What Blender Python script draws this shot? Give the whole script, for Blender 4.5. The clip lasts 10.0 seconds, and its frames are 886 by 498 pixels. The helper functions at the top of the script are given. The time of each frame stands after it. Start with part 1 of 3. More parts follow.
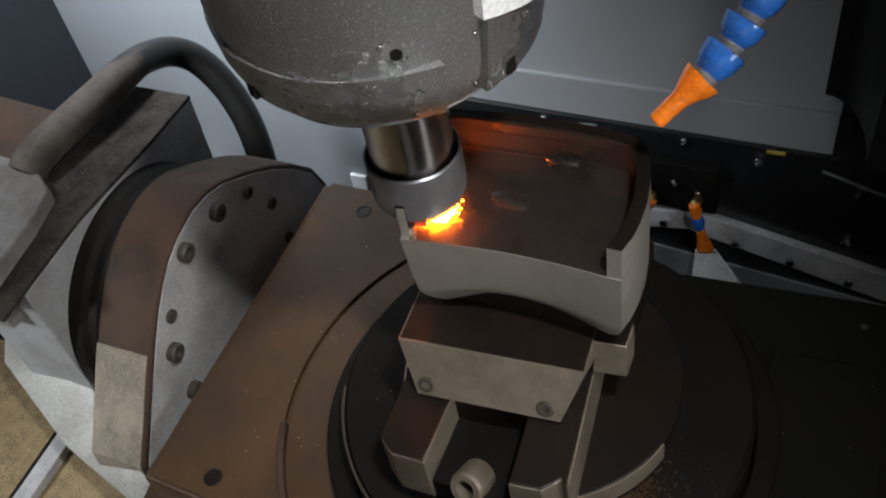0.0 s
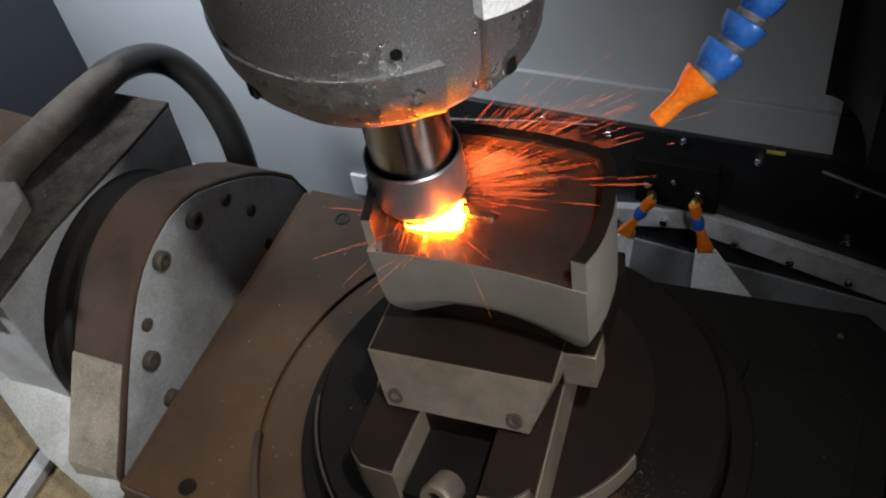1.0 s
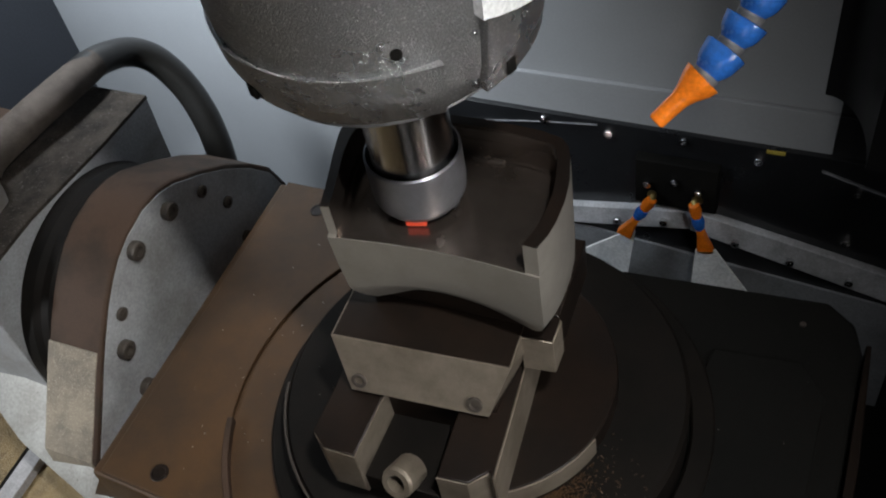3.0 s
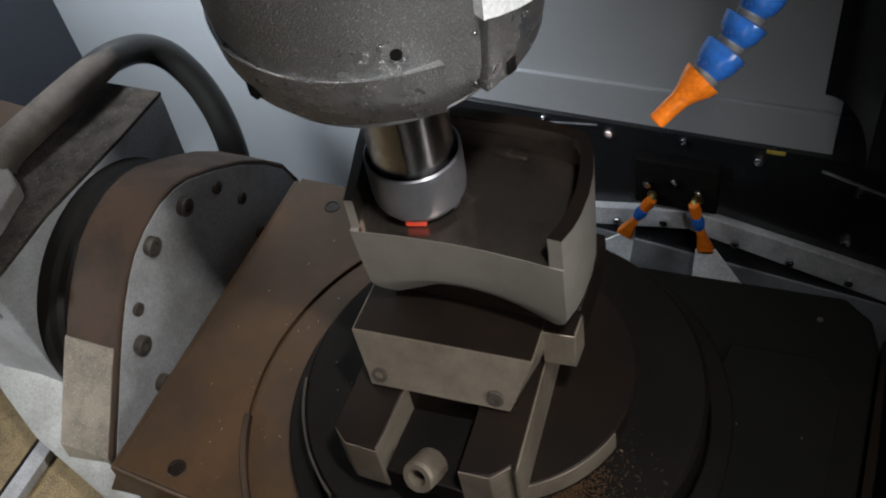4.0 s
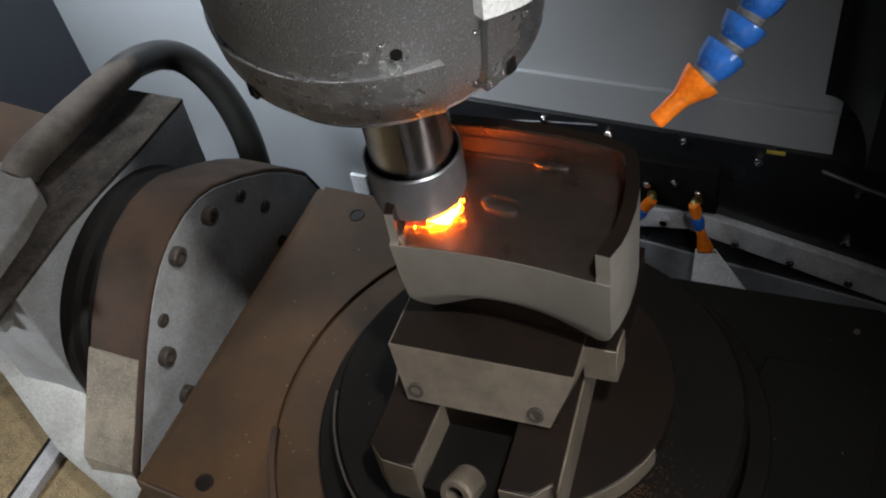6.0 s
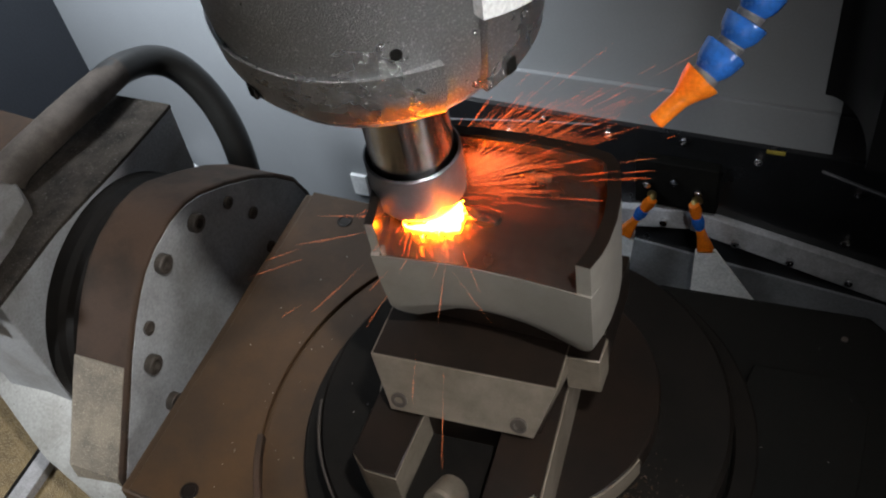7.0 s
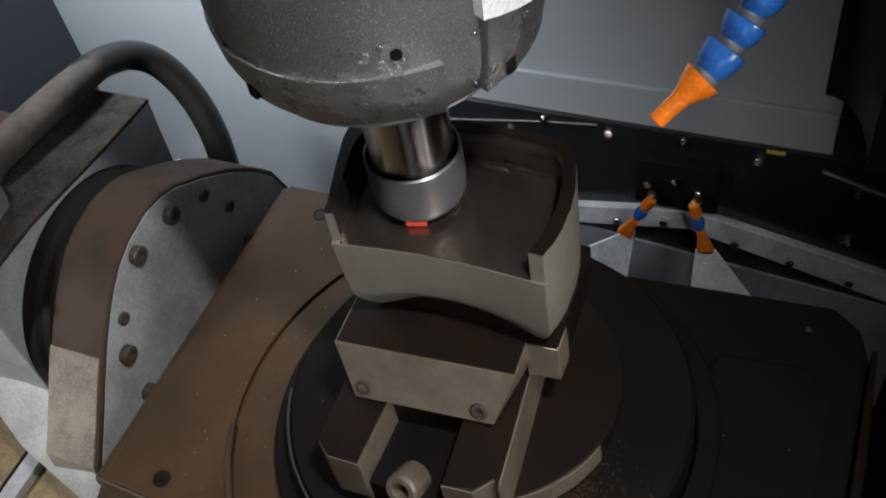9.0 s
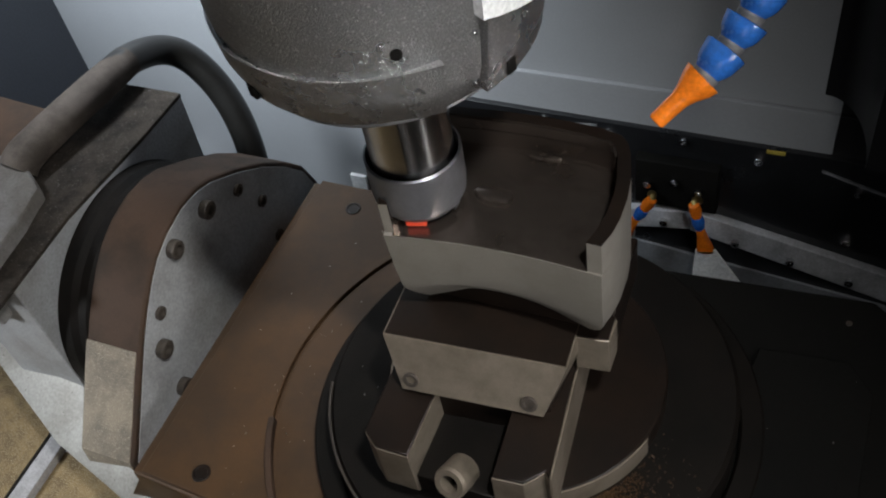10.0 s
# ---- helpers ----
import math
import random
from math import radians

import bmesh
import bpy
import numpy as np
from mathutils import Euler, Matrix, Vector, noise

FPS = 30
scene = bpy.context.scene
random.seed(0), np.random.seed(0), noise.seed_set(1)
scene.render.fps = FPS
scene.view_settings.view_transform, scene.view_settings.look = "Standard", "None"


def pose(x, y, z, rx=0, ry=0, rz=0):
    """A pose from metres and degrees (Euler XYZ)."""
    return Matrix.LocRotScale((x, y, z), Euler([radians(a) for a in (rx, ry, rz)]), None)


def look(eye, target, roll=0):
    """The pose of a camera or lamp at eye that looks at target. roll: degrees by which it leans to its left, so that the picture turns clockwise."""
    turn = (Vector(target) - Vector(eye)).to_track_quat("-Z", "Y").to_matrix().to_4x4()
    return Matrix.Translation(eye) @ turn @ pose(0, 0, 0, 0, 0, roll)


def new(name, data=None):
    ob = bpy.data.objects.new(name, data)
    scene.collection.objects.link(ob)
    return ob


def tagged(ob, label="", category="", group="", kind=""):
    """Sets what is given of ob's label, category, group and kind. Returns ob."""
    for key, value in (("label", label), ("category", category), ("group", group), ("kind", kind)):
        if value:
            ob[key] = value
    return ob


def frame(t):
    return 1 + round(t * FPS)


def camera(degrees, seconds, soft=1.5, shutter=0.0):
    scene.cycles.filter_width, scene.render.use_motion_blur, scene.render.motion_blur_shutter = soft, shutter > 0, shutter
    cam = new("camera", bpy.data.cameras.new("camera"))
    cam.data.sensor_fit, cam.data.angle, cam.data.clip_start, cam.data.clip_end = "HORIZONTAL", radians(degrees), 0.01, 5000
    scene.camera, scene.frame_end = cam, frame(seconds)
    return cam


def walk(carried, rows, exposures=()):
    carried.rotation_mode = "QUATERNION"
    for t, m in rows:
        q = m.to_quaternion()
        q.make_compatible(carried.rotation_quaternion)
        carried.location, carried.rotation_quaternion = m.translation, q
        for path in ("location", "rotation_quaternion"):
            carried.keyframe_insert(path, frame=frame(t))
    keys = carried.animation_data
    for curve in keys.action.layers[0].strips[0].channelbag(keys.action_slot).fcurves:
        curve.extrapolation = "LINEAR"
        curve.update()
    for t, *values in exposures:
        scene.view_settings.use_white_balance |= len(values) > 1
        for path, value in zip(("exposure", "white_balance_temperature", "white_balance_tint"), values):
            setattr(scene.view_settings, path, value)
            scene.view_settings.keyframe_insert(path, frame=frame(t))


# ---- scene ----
cam = camera(48.02, 10.0, soft=2.1)
EYE = pose(0.2293, -0.3076, 0.5056, 40.88, 7.961, 21.666)
walk(cam, [(0.0, EYE), (10.0, EYE)])

# the table's way in its loops, seconds and millimetres along x and y
TABLE = [
    (0.0,0.1,-0.1), (0.1,-3.7,3.1), (0.2,-11.7,3.6), (0.3,-24.2,0.6), (0.4,-36.6,-3.4), (0.5,-42.8,-9.9), (0.6,-41.4,-14.1),
    (0.7,-38.7,-15.9), (0.8,-32.4,-16.2), (0.9,-24.2,-15.8), (1.0,-15.5,-13.5), (1.1,-7.9,-9.8), (1.2,-2.6,-4.8), (1.3,-1.5,-0.2),
    (1.4,-3.6,2.8), (1.5,-9.7,5.0), (1.6,-22.2,1.3), (1.7,-34.2,-3.3), (1.8,-40.6,-9.1), (1.9,-38.8,-14.5), (2.0,-33.3,-16.8),
    (2.1,-24.9,-16.1), (2.2,-16.7,-14.1), (2.3,-9.0,-11.1), (2.4,-2.8,-6.8), (2.5,0.3,-0.7), (2.6,-4.8,2.6), (2.7,-13.4,3.5),
    (2.8,-25.7,0.1), (2.9,-37.4,-4.2), (3.0,-43.6,-9.7), (3.1,-41.6,-14.7), (3.2,-35.9,-16.6), (3.3,-27.2,-15.7), (3.4,-18.8,-13.3),
    (3.5,-10.9,-9.9), (3.6,-4.5,-5.4), (3.7,-1.1,1.1), (3.8,-6.0,4.7), (3.9,-18.0,1.4), (4.0,-32.2,-1.8), (4.1,-39.4,-8.3),
    (4.2,-38.3,-14.8), (4.3,-32.3,-18.6), (4.4,-24.4,-18.4), (4.5,-16.2,-15.5), (4.6,-8.9,-12.3), (4.7,-3.0,-8.0), (4.8,-0.7,-3.6),
    (4.9,-3.2,0.2), (5.0,-9.0,3.4), (5.1,-22.2,-0.7), (5.2,-33.8,-5.3), (5.3,-39.6,-11.1), (5.4,-38.6,-15.6), (5.5,-36.6,-16.7),
    (5.6,-31.7,-18.1), (5.7,-24.2,-17.5), (5.8,-15.4,-14.7), (5.9,-8.5,-10.5), (6.0,-4.4,-5.9), (6.1,-5.3,-1.9), (6.2,-11.3,0.7),
    (6.3,-22.4,-1.5), (6.4,-33.4,-6.1), (6.5,-38.5,-11.7), (6.6,-37.6,-16.3), (6.7,-34.9,-18.1), (6.8,-29.4,-19.2), (6.9,-21.4,-18.0),
    (7.0,-12.2,-15.8), (7.1,-5.4,-11.8), (7.2,-0.7,-6.9), (7.3,-0.9,-2.3), (7.4,-8.1,0.1), (7.5,-19.8,-0.8), (7.6,-32.5,-5.1),
    (7.7,-38.6,-11.0), (7.8,-38.0,-16.0), (7.9,-36.1,-18.1), (8.0,-31.8,-19.2), (8.1,-22.9,-18.8), (8.2,-15.1,-17.2), (8.3,-7.7,-13.9),
    (8.4,-1.7,-9.5), (8.5,1.4,-4.3), (8.6,-1.6,-1.4), (8.7,-9.7,-0.7), (8.8,-21.2,-2.7), (8.9,-32.6,-7.2), (9.0,-38.9,-13.8),
    (9.1,-38.1,-16.5), (9.2,-36.2,-18.2), (9.3,-30.9,-20.7), (9.4,-23.3,-20.4), (9.5,-15.0,-18.0), (9.6,-7.5,-14.4), (9.7,-1.9,-9.5),
    (9.8,-0.2,-4.3), (9.9,-3.1,-0.5), (10.0,-11.0,0.4),
]
MM = 0.001
# spans in which the cutter bites
CUTS = [(-0.6, 0.08), (0.63, 1.30), (1.86, 2.50), (3.05, 3.72), (4.22, 4.78), (5.42, 6.02), (6.66, 7.22), (7.88, 8.53), (9.16, 9.70)]

# ---- light ----
world = bpy.data.worlds.new("world")
scene.world = world
world.use_nodes = True
world.node_tree.nodes["Background"].inputs[0].default_value = (0.75, 0.86, 1.0, 1)
world.node_tree.nodes["Background"].inputs[1].default_value = 0.06


def area(name, eye, target, sx, sy, watts, colour, spread=180):
    data = bpy.data.lights.new(name, "AREA")
    data.shape, data.size, data.size_y, data.energy, data.color, data.spread = "RECTANGLE", sx, sy, watts, colour, radians(spread)
    ob = new(name, data)
    ob.matrix_world = look(eye, target)
    return ob


area("work_lamp", (0.335, -0.21, 0.77), (-0.15, 0.0, -0.14), 0.04, 0.05, 0.92, (1.0, 0.98, 0.95), 66)
area("column_lamp", (0.47, -0.16, 0.18), (-0.02, 0.04, -0.08), 0.05, 0.08, 0.35, (1.0, 0.98, 0.95), 96)
area("door_light", (0.40, -0.80, 0.16), (0.0, 0.25, -0.06), 0.30, 0.35, 0.26, (0.985, 0.99, 1.0), 110)
area("cabin_lamp", (-0.54, 0.02, 0.58), (-0.46, 0.45, 0.06), 0.12, 0.25, 3.8, (0.84, 0.92, 1.0), 66)
area("rear_fill", (-0.30, 0.33, 0.80), (-0.16, 0.17, -0.15), 0.06, 0.06, 0.085, (1.0, 0.97, 0.92), 32)
area("side_fill", (-0.66, -0.42, 0.22), (-0.34, -0.02, -0.24), 0.08, 0.08, 0.46, (0.94, 0.97, 1.0), 60)
scene.view_settings.exposure = 0.0


# ---- materials ----
def material(name, base, rough=0.5, metal=0.0, other=None, size=30.0, mix=(0.4, 0.62), fine=400.0, bump=0.15, rough_var=0.12, coat=0.0, spec=0.5, grain_to=(0.82, 1.12), speck=None, speck_at=(0.62, 0.7)):
    """A surface with stains at one scale, grain at another, and fine relief. sizes are in cells a metre."""
    m = bpy.data.materials.new(name)
    m.use_nodes = True
    n, l = m.node_tree.nodes, m.node_tree.links
    b = n["Principled BSDF"]
    tc = n.new("ShaderNodeTexCoord")
    big, small = n.new("ShaderNodeTexNoise"), n.new("ShaderNodeTexNoise")
    big.inputs["Scale"].default_value, big.inputs["Detail"].default_value = size, 6
    big.inputs["Roughness"].default_value = 0.65
    small.inputs["Scale"].default_value, small.inputs["Detail"].default_value = fine, 3
    for t in (big, small):
        l.new(tc.outputs["Object"], t.inputs["Vector"])
    ramp = n.new("ShaderNodeMapRange")
    ramp.inputs[1].default_value, ramp.inputs[2].default_value = mix
    l.new(big.outputs["Fac"], ramp.inputs[0])
    mx = n.new("ShaderNodeMix")
    mx.data_type = "RGBA"
    mx.inputs[6].default_value = (*base, 1)
    mx.inputs[7].default_value = (*(other or [c * 0.7 for c in base]), 1)
    l.new(ramp.outputs[0], mx.inputs[0])
    grain = n.new("ShaderNodeMix")
    grain.data_type, grain.blend_type = "RGBA", "MULTIPLY"
    gr = n.new("ShaderNodeMapRange")
    gr.inputs[1].default_value, gr.inputs[2].default_value, gr.inputs[3].default_value, gr.inputs[4].default_value = 0.3, 0.7, *grain_to
    l.new(small.outputs["Fac"], gr.inputs[0])
    grain.inputs[0].default_value = 1.0
    l.new(mx.outputs[2], grain.inputs[6])
    l.new(gr.outputs[0], grain.inputs[7])
    colour = grain.outputs[2]
    if speck:
        dots = n.new("ShaderNodeTexNoise")
        dots.inputs["Scale"].default_value, dots.inputs["Detail"].default_value = fine * 0.8, 1
        l.new(tc.outputs["Object"], dots.inputs["Vector"])
        dr = n.new("ShaderNodeMapRange")
        dr.inputs[1].default_value, dr.inputs[2].default_value = speck_at
        l.new(dots.outputs["Fac"], dr.inputs[0])
        sm = n.new("ShaderNodeMix")
        sm.data_type = "RGBA"
        l.new(dr.outputs[0], sm.inputs[0])
        l.new(colour, sm.inputs[6])
        sm.inputs[7].default_value = (*speck, 1)
        colour = sm.outputs[2]
    l.new(colour, b.inputs["Base Color"])
    rr = n.new("ShaderNodeMapRange")
    rr.inputs[3].default_value, rr.inputs[4].default_value = max(0.02, rough - rough_var), min(1, rough + rough_var)
    l.new(big.outputs["Fac"], rr.inputs[0])
    l.new(rr.outputs[0], b.inputs["Roughness"])
    b.inputs["Metallic"].default_value = metal
    b.inputs["Coat Weight"].default_value, b.inputs["Specular IOR Level"].default_value = coat, spec
    if bump:
        bp = n.new("ShaderNodeBump")
        bp.inputs["Strength"].default_value, bp.inputs["Distance"].default_value = bump, 0.002
        l.new(small.outputs["Fac"], bp.inputs["Height"])
        l.new(bp.outputs[0], b.inputs["Normal"])
    return m


def glowing(name, colour, strength):
    m = bpy.data.materials.new(name)
    m.use_nodes = True
    b = m.node_tree.nodes["Principled BSDF"]
    b.inputs["Base Color"].default_value = (0.2, 0.05, 0.02, 1)
    b.inputs["Emission Color"].default_value, b.inputs["Emission Strength"].default_value = (*colour, 1), strength
    return m


GREY = material("grey_enamel", (0.30, 0.31, 0.325), 0.45, other=(0.19, 0.19, 0.185), size=11, bump=0.08)
ARM = material("mottled_grey_enamel", (0.40, 0.415, 0.43), 0.45, other=(0.20, 0.195, 0.185), size=9, mix=(0.46, 0.74), bump=0.05)
COVER = material("dusty_motor_cover", (0.19, 0.185, 0.18), 0.55, other=(0.11, 0.10, 0.09), size=18, bump=0.1)
LITHOSE = material("lit_hose_brown", (0.085, 0.070, 0.060), 0.75, other=(0.045, 0.037, 0.031), size=30, fine=900, bump=0.2, spec=0.2)
RUST = material("rusty_oiled_plate", (0.078, 0.041, 0.018), 0.5, 0.05, other=(0.045, 0.027, 0.015), size=9, fine=1600, bump=0.12, spec=0.3)
RUSTSIDE = material("brown_stained_casting", (0.058, 0.036, 0.025), 0.65, 0.0, other=(0.030, 0.023, 0.018), size=14, fine=1500, bump=0.1, spec=0.16)
OILY = material("oily_dark_steel", (0.0135, 0.0088, 0.0064), 0.40, 0.0, other=(0.008, 0.0056, 0.0044), size=25, fine=1800, bump=0.06, spec=0.24)
DEEPBLACK = material("deep_black_with_shade", (0.007, 0.0055, 0.0045), 0.6, 0.0, other=(0.004, 0.0034, 0.0028), size=25, fine=900, bump=0.15, spec=0.14)
STEEL = material("ground_steel", (0.235, 0.200, 0.160), 0.40, 0.4, other=(0.160, 0.134, 0.104), size=30, fine=1200, bump=0.05, grain_to=(0.92, 1.06))
BLOCK = material("milled_steel", (0.285, 0.266, 0.238), 0.38, 0.4, other=(0.235, 0.218, 0.194), size=18, fine=1200, bump=0.03, grain_to=(0.95, 1.04))
POCKET = material("milled_floor", (0.23, 0.192, 0.168), 0.25, 0.9, other=(0.145, 0.121, 0.104), size=24, fine=90, bump=0.10, grain_to=(0.95, 1.04))
CHROME = material("bright_steel", (0.68, 0.68, 0.69), 0.16, 1.0, other=(0.5, 0.5, 0.5), size=20, bump=0.0, rough_var=0.04)
TURNED = CHROME.copy()
TURNED.name = "turned_bright_steel"
TURNED.node_tree.nodes["Principled BSDF"].inputs["Anisotropic"].default_value = 1.0
for link in list(TURNED.node_tree.nodes["Principled BSDF"].inputs["Roughness"].links):
    TURNED.node_tree.links.remove(link)
TURNED.node_tree.nodes["Principled BSDF"].inputs["Roughness"].default_value = 0.19
TURNED.node_tree.nodes["Principled BSDF"].inputs["Anisotropic Rotation"].default_value = 0.25
around = TURNED.node_tree.nodes.new("ShaderNodeTangent")
around.direction_type, around.axis = "RADIAL", "Z"
TURNED.node_tree.links.new(around.outputs[0], TURNED.node_tree.nodes["Principled BSDF"].inputs["Tangent"])
CUTTER = material("grey_coated_steel", (0.18, 0.18, 0.195), 0.36, 0.5, other=(0.15, 0.15, 0.162), size=60, bump=0.0, grain_to=(0.97, 1.03))
HEAD = material("oily_cast_head", (0.52, 0.525, 0.53), 0.27, 0.90, other=(0.36, 0.36, 0.365), size=9, mix=(0.30, 0.75), fine=1150, bump=0.62, speck=(0.80, 0.80, 0.80), speck_at=(0.59, 0.77))
BLACK = material("black_paint", (0.014, 0.015, 0.017), 0.30, other=(0.009, 0.0095, 0.0105), size=15, bump=0.08, speck=(0.05, 0.05, 0.05), speck_at=(0.72, 0.78))
MATT = material("black_cover", (0.0060, 0.0057, 0.0050), 0.8, other=(0.005, 0.005, 0.0046), size=12, bump=0.1, spec=0.12)
RUBBER = material("hose_rubber", (0.012, 0.0112, 0.010), 0.36, other=(0.008, 0.0072, 0.006), size=30, bump=0.08)
WALL = material("wall_enamel", (0.275, 0.285, 0.30), 0.42, other=(0.24, 0.25, 0.26), size=4, mix=(0.3, 0.7), bump=0.0, grain_to=(0.96, 1.03))
SHADEPANEL = material("shade_black_panel", (0.013, 0.013, 0.014), 0.34, other=(0.010, 0.010, 0.011), size=6, bump=0.0, spec=0.4)
SLATE = material("slate_panel", (0.05, 0.055, 0.068), 0.5, other=(0.045, 0.05, 0.06), size=5, bump=0.03)
CHIPS = material("chip_covered_sheet", (0.36, 0.26, 0.13), 0.7, 0.1, other=(0.22, 0.16, 0.085), size=60, fine=1100, bump=0.9, speck=(0.62, 0.52, 0.34), speck_at=(0.56, 0.66))
LIP = material("pale_edge_strip", (0.5, 0.5, 0.52), 0.5, other=(0.36, 0.36, 0.37), size=40, bump=0.1)
GRIT = material("lit_gritty_edge", (0.24, 0.205, 0.155), 0.7, 0.0, other=(0.15, 0.13, 0.105), size=40, fine=1300, bump=0.4, speck=(0.42, 0.37, 0.28), speck_at=(0.60, 0.70))
TRAY = material("pale_tray_enamel", (0.36, 0.36, 0.345), 0.5, other=(0.27, 0.265, 0.245), size=24, bump=0.15, speck=(0.08, 0.07, 0.06), speck_at=(0.74, 0.78))
BOLT = material("black_oxide_bolt", (0.085, 0.072, 0.060), 0.5, 0.3, other=(0.06, 0.05, 0.045), size=80, bump=0.1)
BLUE = material("blue_plastic", (0.024, 0.135, 0.50), 0.24, other=(0.02, 0.085, 0.30), size=90, bump=0.04)
DUSTY = material("grey_joint_plastic", (0.14, 0.14, 0.145), 0.45, other=(0.06, 0.065, 0.08), size=60, bump=0.08)
ORANGE = material("orange_plastic", (0.85, 0.21, 0.015), 0.2, other=(0.70, 0.16, 0.012), size=40, bump=0.04)
SPRAY = material("white_water_fan", (0.92, 0.93, 0.94), 0.6, other=(0.80, 0.82, 0.83), size=30, bump=0.1)
STRAY = material("bright_stray_chip", (0.75, 0.73, 0.70), 0.3, 0.8)
LOWER = material("grey_lower_panel", (0.24, 0.25, 0.27), 0.45, other=(0.16, 0.165, 0.175), size=8, bump=0.05)
RAIL = material("galvanised_rail", (0.54, 0.55, 0.58), 0.45, 0.1, other=(0.36, 0.37, 0.39), size=30, bump=0.1)
HOT = glowing("white_hot_chip", (1.0, 0.15, 0.003), 430.0)
SPRAYGLOW = glowing("spray_glow", (1.0, 0.15, 0.03), 3.4)
EMBER = glowing("red_hot_edge", (1.0, 0.07, 0.03), 0.45)
STREAK = glowing("spark_glow", (1.0, 0.25, 0.08), 2.0)


# ---- building ----
def thing(name, label, category, group="", kind="", at=(0, 0, 0)):
    ob = new(name)
    ob.location = at
    return tagged(ob, label, category, group, kind)


def part(name, bm, mat, parent=None, label="", smooth=20):
    me = bpy.data.meshes.new(name)
    bmesh.ops.recalc_face_normals(bm, faces=bm.faces)
    bm.to_mesh(me)
    bm.free()
    me.materials.append(mat)
    if smooth:
        me.shade_smooth()
        me.set_sharp_from_angle(angle=radians(smooth))
    ob = new(name, me)
    if parent:
        ob.parent = parent
    if label:
        ob["label"] = label
    return ob


def solid(name, bm, mat, label, category, kind="", group="", smooth=20):
    return tagged(part(name, bm, mat, None, "", smooth), label, category, group, kind)


def bevelled(bm, width, seg=2):
    if width:
        edges = [e for e in bm.edges if len(e.link_faces) == 2 and e.calc_face_angle(0) > 0.5]
        bmesh.ops.bevel(bm, geom=edges, offset=width, segments=seg, profile=0.5, affect="EDGES", clamp_overlap=True)
    return bm


def prism(poly, axis, a, b, bevel=0.0, seg=2, bm=None, slant=(0, 0)):
    """poly: points in the two other axes, in metres; slant shifts the end b."""
    bm = bm or bmesh.new()

    def put(u, v, w):
        return {"x": (w, u, v), "y": (u, w, v), "z": (u, v, w)}[axis]
    lo = [bm.verts.new(put(u, v, a)) for u, v in poly]
    hi = [bm.verts.new(put(u + slant[0], v + slant[1], b)) for u, v in poly]
    bm.faces.new(lo)
    bm.faces.new(hi)
    k = len(poly)
    for i in range(k):
        bm.faces.new((lo[i], lo[(i + 1) % k], hi[(i + 1) % k], hi[i]))
    bmesh.ops.recalc_face_normals(bm, faces=bm.faces)
    return bevelled(bm, bevel, seg)


def box(x0, x1, y0, y1, z0, z1, bevel=0.001):
    return prism([(x0, y0), (x1, y0), (x1, y1), (x0, y1)], "z", z0, z1, bevel)


def lathe(profile, centre, axis="z", seg=64, bm=None, closed=False):
    """profile: (radius, height) pairs along the axis through centre."""
    bm = bm or bmesh.new()
    rings = []
    for r, h in profile:
        ring = []
        for i in range(seg):
            a = 2 * math.pi * i / seg
            u, v = r * math.cos(a), r * math.sin(a)
            p = {"z": (u, v, h), "x": (h, u, v), "y": (u, h, v)}[axis]
            ring.append(bm.verts.new(Vector(p) + Vector(centre)))
        rings.append(ring)
    pairs = list(zip(rings, rings[1:])) + ([(rings[-1], rings[0])] if closed else [])
    for a, b in pairs:
        for i in range(seg):
            bm.faces.new((a[i], a[(i + 1) % seg], b[(i + 1) % seg], b[i]))
    if not closed:
        bm.faces.new(rings[0])
        bm.faces.new(rings[-1])
    return bm


def tube(points, radius, seg=20, steps=8):
    """A round tube on a smooth line through the points; radius may be a list, one for each."""
    pts = [Vector(p) for p in points]
    radii = radius if isinstance(radius, (list, tuple)) else [radius] * len(pts)
    line = []
    for i in range(len(pts) - 1):
        p0, p1, p2, p3 = pts[max(i - 1, 0)], pts[i], pts[i + 1], pts[min(i + 2, len(pts) - 1)]
        for s in range(steps):
            t = s / steps
            line.append((0.5 * (2 * p1 + (p2 - p0) * t + (2 * p0 - 5 * p1 + 4 * p2 - p3) * t * t + (3 * p1 - p0 - 3 * p2 + p3) * t ** 3), radii[i] + (radii[i + 1] - radii[i]) * t))
    line.append((pts[-1], radii[-1]))
    bm, rings, up = bmesh.new(), [], None
    for i, (p, r) in enumerate(line):
        way = (line[min(i + 1, len(line) - 1)][0] - line[max(i - 1, 0)][0]).normalized()
        if up is None:
            up = way.orthogonal().normalized()
        up = (up - way * up.dot(way)).normalized()
        side = way.cross(up)
        rings.append([bm.verts.new(p + r * (math.cos(a) * up + math.sin(a) * side)) for a in (2 * math.pi * k / seg for k in range(seg))])
    for a, b in zip(rings, rings[1:]):
        for k in range(seg):
            bm.faces.new((a[k], a[(k + 1) % seg], b[(k + 1) % seg], b[k]))
    bm.faces.new(rings[0])
    bm.faces.new(rings[-1])
    return bm


def socket_bolt(r, h):
    """A cap screw along z, its foot at 0, with a hexagonal socket."""
    bm = lathe([(r, 0), (r, h * 0.88), (r * 0.9, h), (r * 0.55, h), (r * 0.5, h * 0.4), (r * 0.05, h * 0.4)], (0, 0, 0), seg=18)
    return bm


def bolt_on(parent, mesh_ob, m):
    ob = mesh_ob.copy()
    scene.collection.objects.link(ob)
    ob.parent = parent
    ob.matrix_basis = m
    return ob


